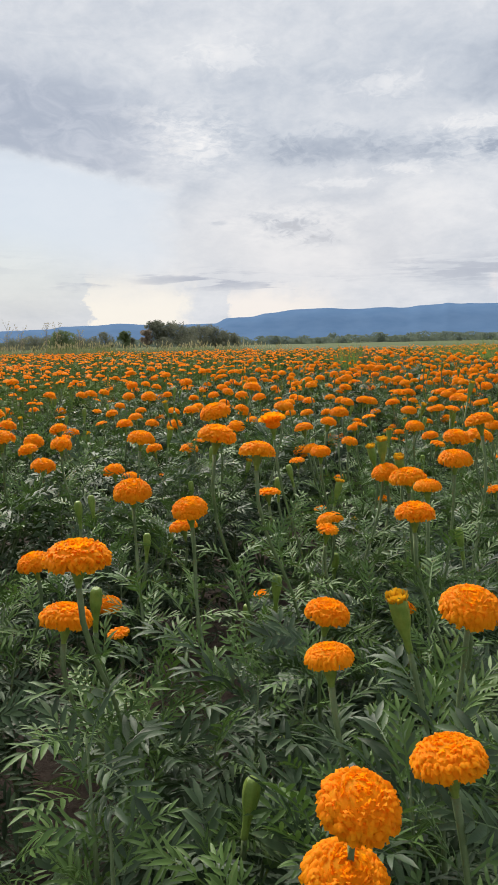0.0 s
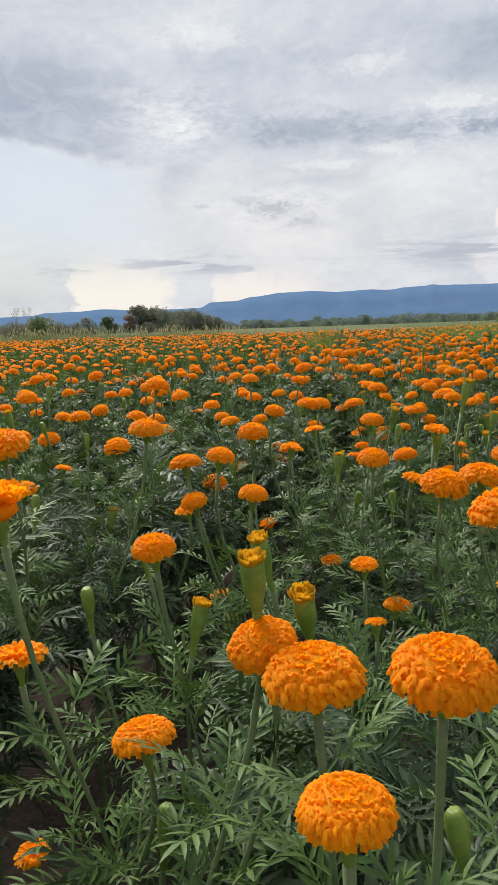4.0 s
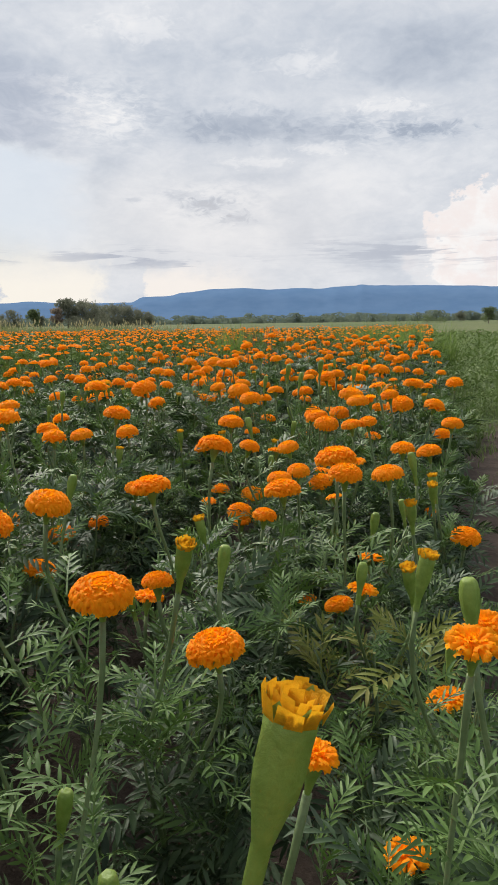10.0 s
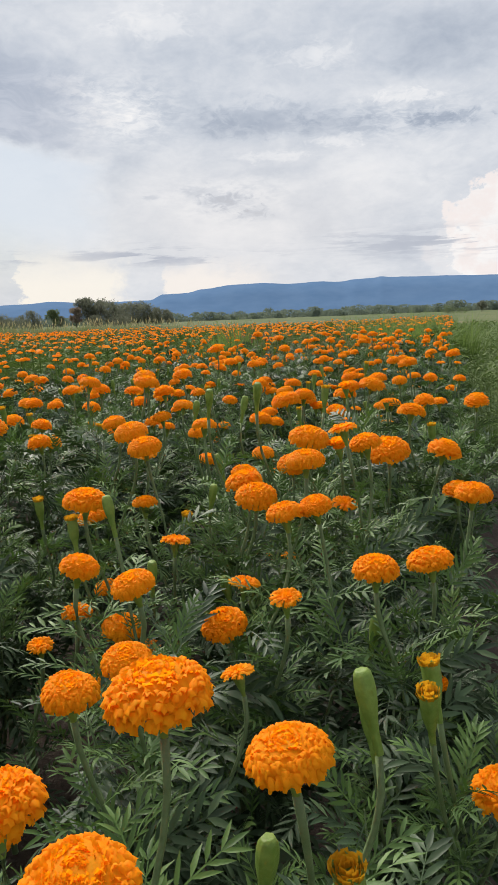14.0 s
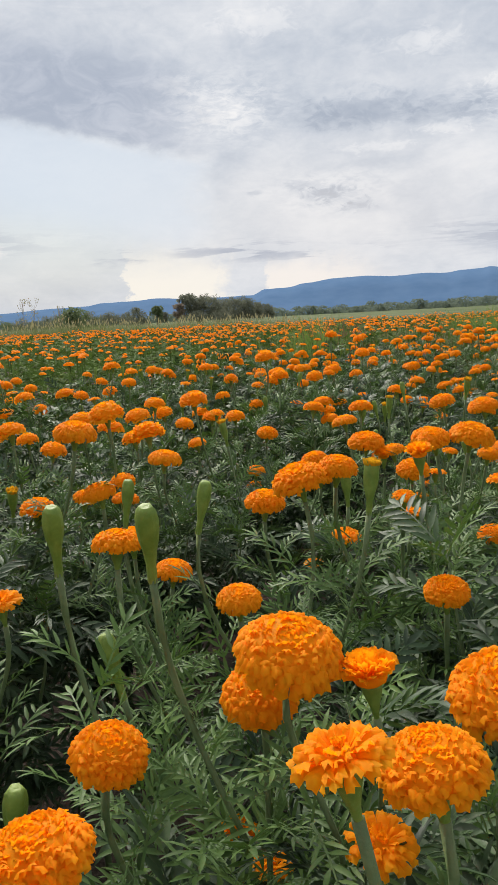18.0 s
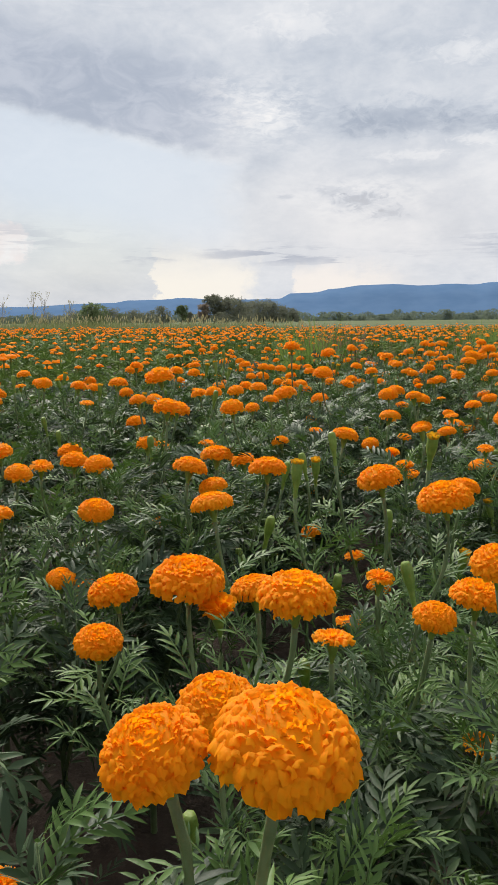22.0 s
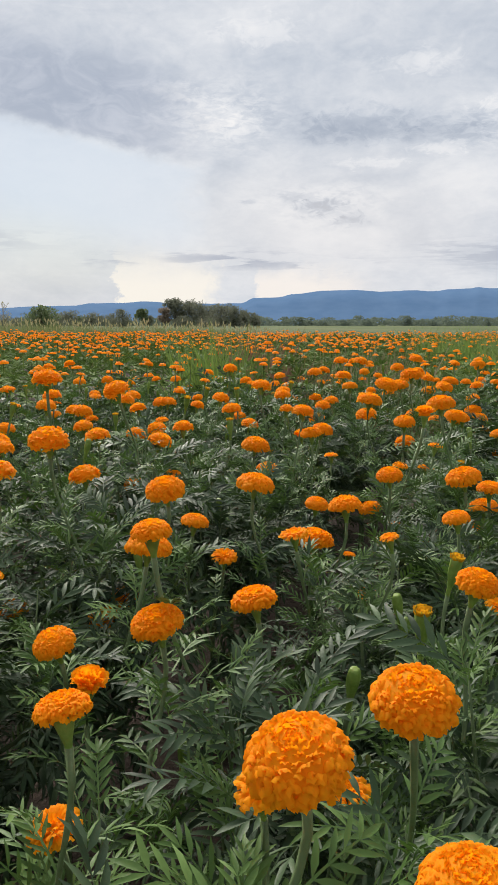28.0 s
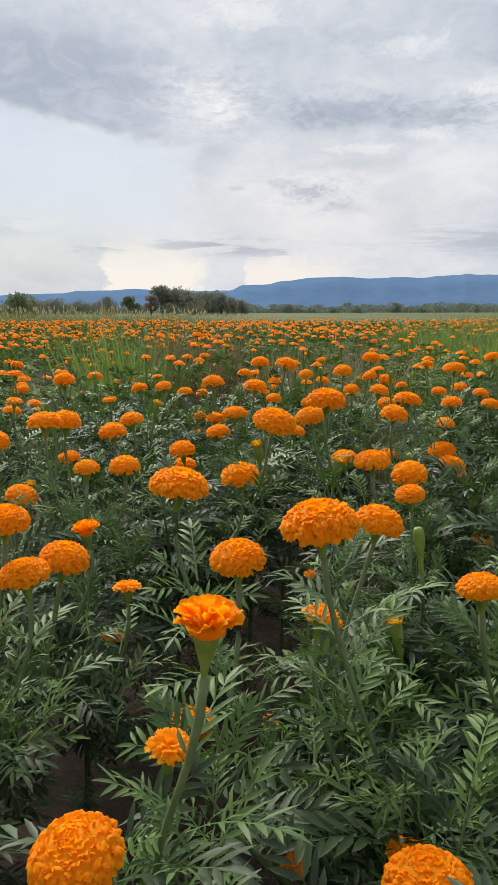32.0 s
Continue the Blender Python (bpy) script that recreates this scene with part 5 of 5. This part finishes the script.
def seed_weed(x, y, height, rng):
    """A tall dry weed with thin forked twigs and small seed heads."""
    verts, faces = [], []
    tube(verts, faces, [Vector((0, 0, -0.02)), Vector((0.02, 0, height * 0.5)), Vector((0.05, 0, height * 0.92))], (0.012, 0.009, 0.005), 5)
    heads_at = []
    for k in range(12):
        z = height * rng.uniform(0.5, 0.92)
        w = rng.uniform(0, 6.28)
        ln = rng.uniform(0.15, 0.4)
        a = Vector((0.03, 0, z))
        e = a + Vector((math.cos(w) * ln * 0.7, math.sin(w) * ln * 0.7, ln))
        tube(verts, faces, [a, a.lerp(e, 0.5) + Vector((0, 0, -0.03)), e], (0.005, 0.004, 0.003), 4)
        heads_at += [e, a.lerp(e, 0.7)]
    ob = new("tall_dry_weed")
    ob.matrix_world = pose(x, y, 0)
    part("stem", mesh_of("stem", verts, faces, STRAW), ob)
    hv, hf = [], []
    for e in heads_at:
        for _ in range(2):
            c = e + Vector((rng.uniform(-0.04, 0.04), rng.uniform(-0.04, 0.04), rng.uniform(-0.03, 0.05)))
            b = len(hv)
            hv += [c - Vector((0.015, 0, 0)), c + Vector((0, 0, -0.02)), c + Vector((0.015, 0, 0)), c + Vector((0, 0.004, 0.03))]
            hf.append((b, b + 1, b + 2, b + 3))
    part("seed_spray", mesh_of("seed_spray", hv, hf, SEEDHEAD), ob, "small pale seed heads", None, "stuff")
    return tagged(ob, "tall dry weed with forked twigs and seed heads in the grass", "weed", "tall dry weeds in the grass")


for x, y, h in ((-10.6, 29.0, 2.1), (-9.9, 28.6, 1.95), (-9.1, 29.4, 2.2), (-8.5, 28.9, 2.05), (-11.6, 29.8, 2.2), (-7.7, 29.2, 1.8), (-12.8, 30.2, 2.0)):
    seed_weed(x, y, h, rng)


# ---- trees ----
def tree(x, y, height, wide, mat, rng, label, lumps=9, leaves=650, low=0.18):
    """A tapered trunk with limbs and a crown of many leaf sprays in uneven lumps."""
    ob = new("tree")
    ob.matrix_world = pose(x, y, 0)
    verts, faces = [], []
    tube(verts, faces, [Vector((0, 0, -0.2)), Vector((wide * 0.03, 0, height * 0.3)), Vector((0, wide * 0.02, height * 0.62)), Vector((0, 0, height * 0.9))], (height * 0.030, height * 0.024, height * 0.015, height * 0.004), 8)
    centres = []
    for k in range(lumps):
        w = k * 2.4 + rng.uniform(-0.3, 0.3)
        z = height * rng.uniform(low + 0.12, 0.88)
        out = wide * 0.5 * rng.uniform(0.25, 0.78) * math.sqrt(max(0.15, 1 - ((z / height - 0.5) / 0.55) ** 2))
        c = Vector((math.cos(w) * out, math.sin(w) * out, z))
        a = Vector((0, 0, z * rng.uniform(0.45, 0.7)))
        tube(verts, faces, [a, a.lerp(c, 0.5) + Vector((0, 0, -0.1)), c], (height * 0.010, height * 0.007, height * 0.003), 5)
        centres.append((c, wide * rng.uniform(0.20, 0.31)))
    centres.append((Vector((0, 0, height * 0.86)), wide * 0.16))
    part("trunk", mesh_of("trunk", verts, faces, BARK, True), ob)
    lv, lf = [], []
    for k in range(leaves):
        c, rad = centres[k % len(centres)]
        d = Vector((rng.gauss(0, 1), rng.gauss(0, 1), rng.gauss(0, 1))).normalized()
        p = c + Vector((d.x, d.y, d.z * 0.75)) * rad * rng.uniform(0.55, 1.12)
        if p.z < height * low:
            continue
        size = height * 0.062 * rng.uniform(0.6, 1.3)
        n = Vector((rng.gauss(0, 1), rng.gauss(0, 1), rng.gauss(0, 0.6) + 0.5)).normalized()
        s = n.orthogonal().normalized()
        t = n.cross(s)
        for a in range(3):
            w = a * 2.1 + rng.random()
            e = s * math.cos(w) + t * math.sin(w)
            q = n.cross(e)
            b = len(lv)
            lv += [p, p + e * size * 0.55 - q * size * 0.30, p + e * size + n * size * 0.15, p + e * size * 0.55 + q * size * 0.30]
            lf.append((b, b + 1, b + 2, b + 3))
    part("crown", mesh_of("crown", lv, lf, mat), ob)
    return tagged(ob, label, "tree", "trees behind the field")


def at_angle(azimuth, far):
    return far * math.sin(radians(azimuth)), far * math.cos(radians(azimuth))


rng = random.Random(31)
for azm, far, h, w, mat, label in (
    (-8.8, 248, 6.6, 4.4, CROWN_DRY, "dry tan-leaved tree at the end of the clump"),
    (-8.0, 252, 9.6, 8.4, CROWN, "dark green spreading tree in a clump"),
    (-7.0, 256, 8.6, 9.5, CROWN, "dark green spreading tree in a clump"),
    (-6.0, 250, 7.4, 9.0, CROWN, "dark green broad tree in a clump"),
    (-5.2, 262, 7.6, 9.5, CROWN, "dark green broad tree in a clump"),
    (-4.3, 255, 7.2, 9.0, CROWN, "dark green broad tree in a clump"),
    (-3.5, 250, 6.8, 8.0, CROWN, "dark green broad tree in a clump"),
    (-2.9, 258, 5.6, 6.0, CROWN, "dark green low tree in a clump"),
    (-2.05, 250, 5.0, 4.6, CROWN, "small dark green tree beside the clump"),
    (-5.6, 240, 3.6, 7.0, CROWN, "dark green shrubby tree in front of the clump"),
    (-7.4, 241, 3.8, 6.0, CROWN, "dark green shrubby tree in front of the clump"),
    (-11.9, 250, 5.9, 7.2, CROWN, "round dark tree standing alone"),
    (-10.45, 247, 6.4, 4.4, CROWN_PALE, "thin pale green tree behind the grass"),
    (-10.0, 262, 4.0, 3.4, CROWN, "small dark tree behind the grass"),
    (-13.6, 290, 4.3, 6.0, CROWN, "low dark tree behind the tall grass"),
    (-15.0, 270, 3.8, 6.5, CROWN_PALE, "low green tree behind the tall grass"),
    (-16.6, 280, 4.8, 7.5, CROWN, "low dark tree behind the tall grass"),
    (-17.9, 285, 4.6, 7.0, CROWN, "low dark tree behind the tall grass"),
    (-19.6, 300, 3.8, 6.0, CROWN, "low dark tree behind the tall grass"),
    (-21.4, 290, 3.2, 6.0, CROWN_PALE, "low green tree behind the tall grass"),
    (23.4, 180, 3.9, 3.6, CROWN_PALE, "young pale green tree beside the plain"),
    (24.7, 185, 2.2, 3.0, CROWN_PALE, "green bush on the plain"),
    (21.4, 300, 4.3, 4.6, CROWN, "round dark tree on the plain"),
    (-15.5, 62, 2.5, 2.6, CROWN_PALE, "yellow-green willowy bush behind the tall grass"),
    (-12.7, 275, 5.0, 7.0, CROWN, "dark green tree in the far hedge"),
    (-14.2, 262, 4.6, 7.0, CROWN, "dark green tree in the far hedge"),
    (-15.8, 268, 5.2, 8.0, CROWN, "dark green tree in the far hedge"),
    (-17.2, 272, 5.0, 8.0, CROWN, "dark green tree in the far hedge"),
    (-18.7, 276, 4.4, 8.0, CROWN, "dark green tree in the far hedge"),
    (-20.4, 280, 4.2, 8.0, CROWN, "dark green tree in the far hedge"),
    (19.0, 240, 2.2, 4.6, CROWN_PALE, "green bush on the plain"),
    (20.0, 230, 1.7, 4.0, CROWN_PALE, "green bush on the plain"),
):
    x, y = at_angle(azm, far)
    tree(x, y, h, w, mat, rng, label, 14, 1000, 0.04 if w > h * 0.9 else 0.16)


def tree_line():
    """The far belt of trees under the ridge."""
    rng = random.Random(44)
    lv, lf = [], []
    azm = -32.0
    while azm < 44:
        far = rng.uniform(520, 640)
        h = rng.uniform(3.8, 7.6) + 2.2 * noise.noise(Vector((azm * 0.6, 0, 0)))
        if azm < -9:
            h *= 0.9
        wid = rng.uniform(5, 10)
        cx, cy = at_angle(azm, far)
        for k in range(210):
            u, v = rng.gauss(0, 0.42), rng.random()
            z = h * v * (1 - 0.35 * u * u)
            p = Vector((cx + u * wid, cy + rng.uniform(-3, 3), max(0.1, z)))
            size = rng.uniform(0.4, 0.9)
            w = rng.uniform(0, 6.28)
            e = Vector((math.cos(w), math.sin(w) * 0.4, rng.uniform(-0.6, 0.9))).normalized() * size
            q = e.cross(Vector((0.2, 1, 0.3))).normalized() * size * 0.6
            b = len(lv)
            lv += [p - e, p - q, p + e, p + q]
            lf.append((b, b + 1, b + 2, b + 3))
        azm += rng.uniform(0.28, 0.5)
    return mesh_of("far_trees", lv, lf, [CROWN_FAR])


# leaf green paled and greyed: haze over half a kilometre is mixed in
CROWN_FAR = leaf_material("hazed_far_tree_leaf", (0.115, 0.150, 0.125), (0.150, 0.185, 0.145), (0.19, 0.22, 0.165), True, 0.8, 0.45)
tagged(new("far_trees", tree_line()), "far belt of green trees, paled for haze, below the ridge", "woods", kind="stuff")


# ---- the ridge on the horizon ----
def ridge():
    # azimuth and height of the skyline, in degrees
    line = ((-45, 1.2), (-30, 1.0), (-22.5, 1.11), (-18.1, 1.33), (-16, 1.38), (-14.8, 1.56), (-12.6, 1.6), (-10.7, 1.72), (-8.2, 1.58), (-5.5, 1.57),
            (-3.4, 1.6), (-2.4, 2.0), (-0.8, 2.03), (0.8, 2.3), (3.0, 2.53), (5.1, 2.57), (7.3, 2.43), (9.4, 2.51), (11.1, 2.43), (12.2, 2.56), (13.6, 2.6),
            (14.1, 2.68), (14.9, 2.6), (18, 2.54), (22, 2.42), (24, 2.30), (25.4, 2.52), (30, 2.7), (38, 2.2), (50, 1.6))
    verts, faces = [], []
    n = 420
    for i in range(n + 1):
        a = -45 + 95 * i / n
        k = max(j for j in range(len(line) - 1) if line[j][0] <= a)
        (a0, e0), (a1, e1) = line[k], line[k + 1]
        t = (a - a0) / (a1 - a0)
        t = t * t * (3 - 2 * t)
        e = e0 + (e1 - e0) * t + 0.018 * noise.noise(Vector((a * 2.2, 0, 0))) + 0.010 * noise.noise(Vector((a * 9, 5, 0)))
        for j, (far, share) in enumerate(((2500, 0.0), (2640, 0.25), (2800, 0.62), (2950, 1.0), (3150, 0.5))):
            zz = math.tan(radians(e)) * 2950 * share + 1.1
            zz += 14 * share * (1 - share) * noise.noise(Vector((a * 1.1, j, 3)))
            x, y = at_angle(a, far)
            verts.append((x, y, zz - (2 if share == 0 else 0)))
    for i in range(n):
        for j in range(4):
            a = i * 5 + j
            faces.append((a, a + 5, a + 6, a + 1))
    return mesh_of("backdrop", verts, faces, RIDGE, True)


tagged(new("backdrop", ridge()), "long forested ridge far across the plain, coloured haze blue", "mountains", kind="structure")
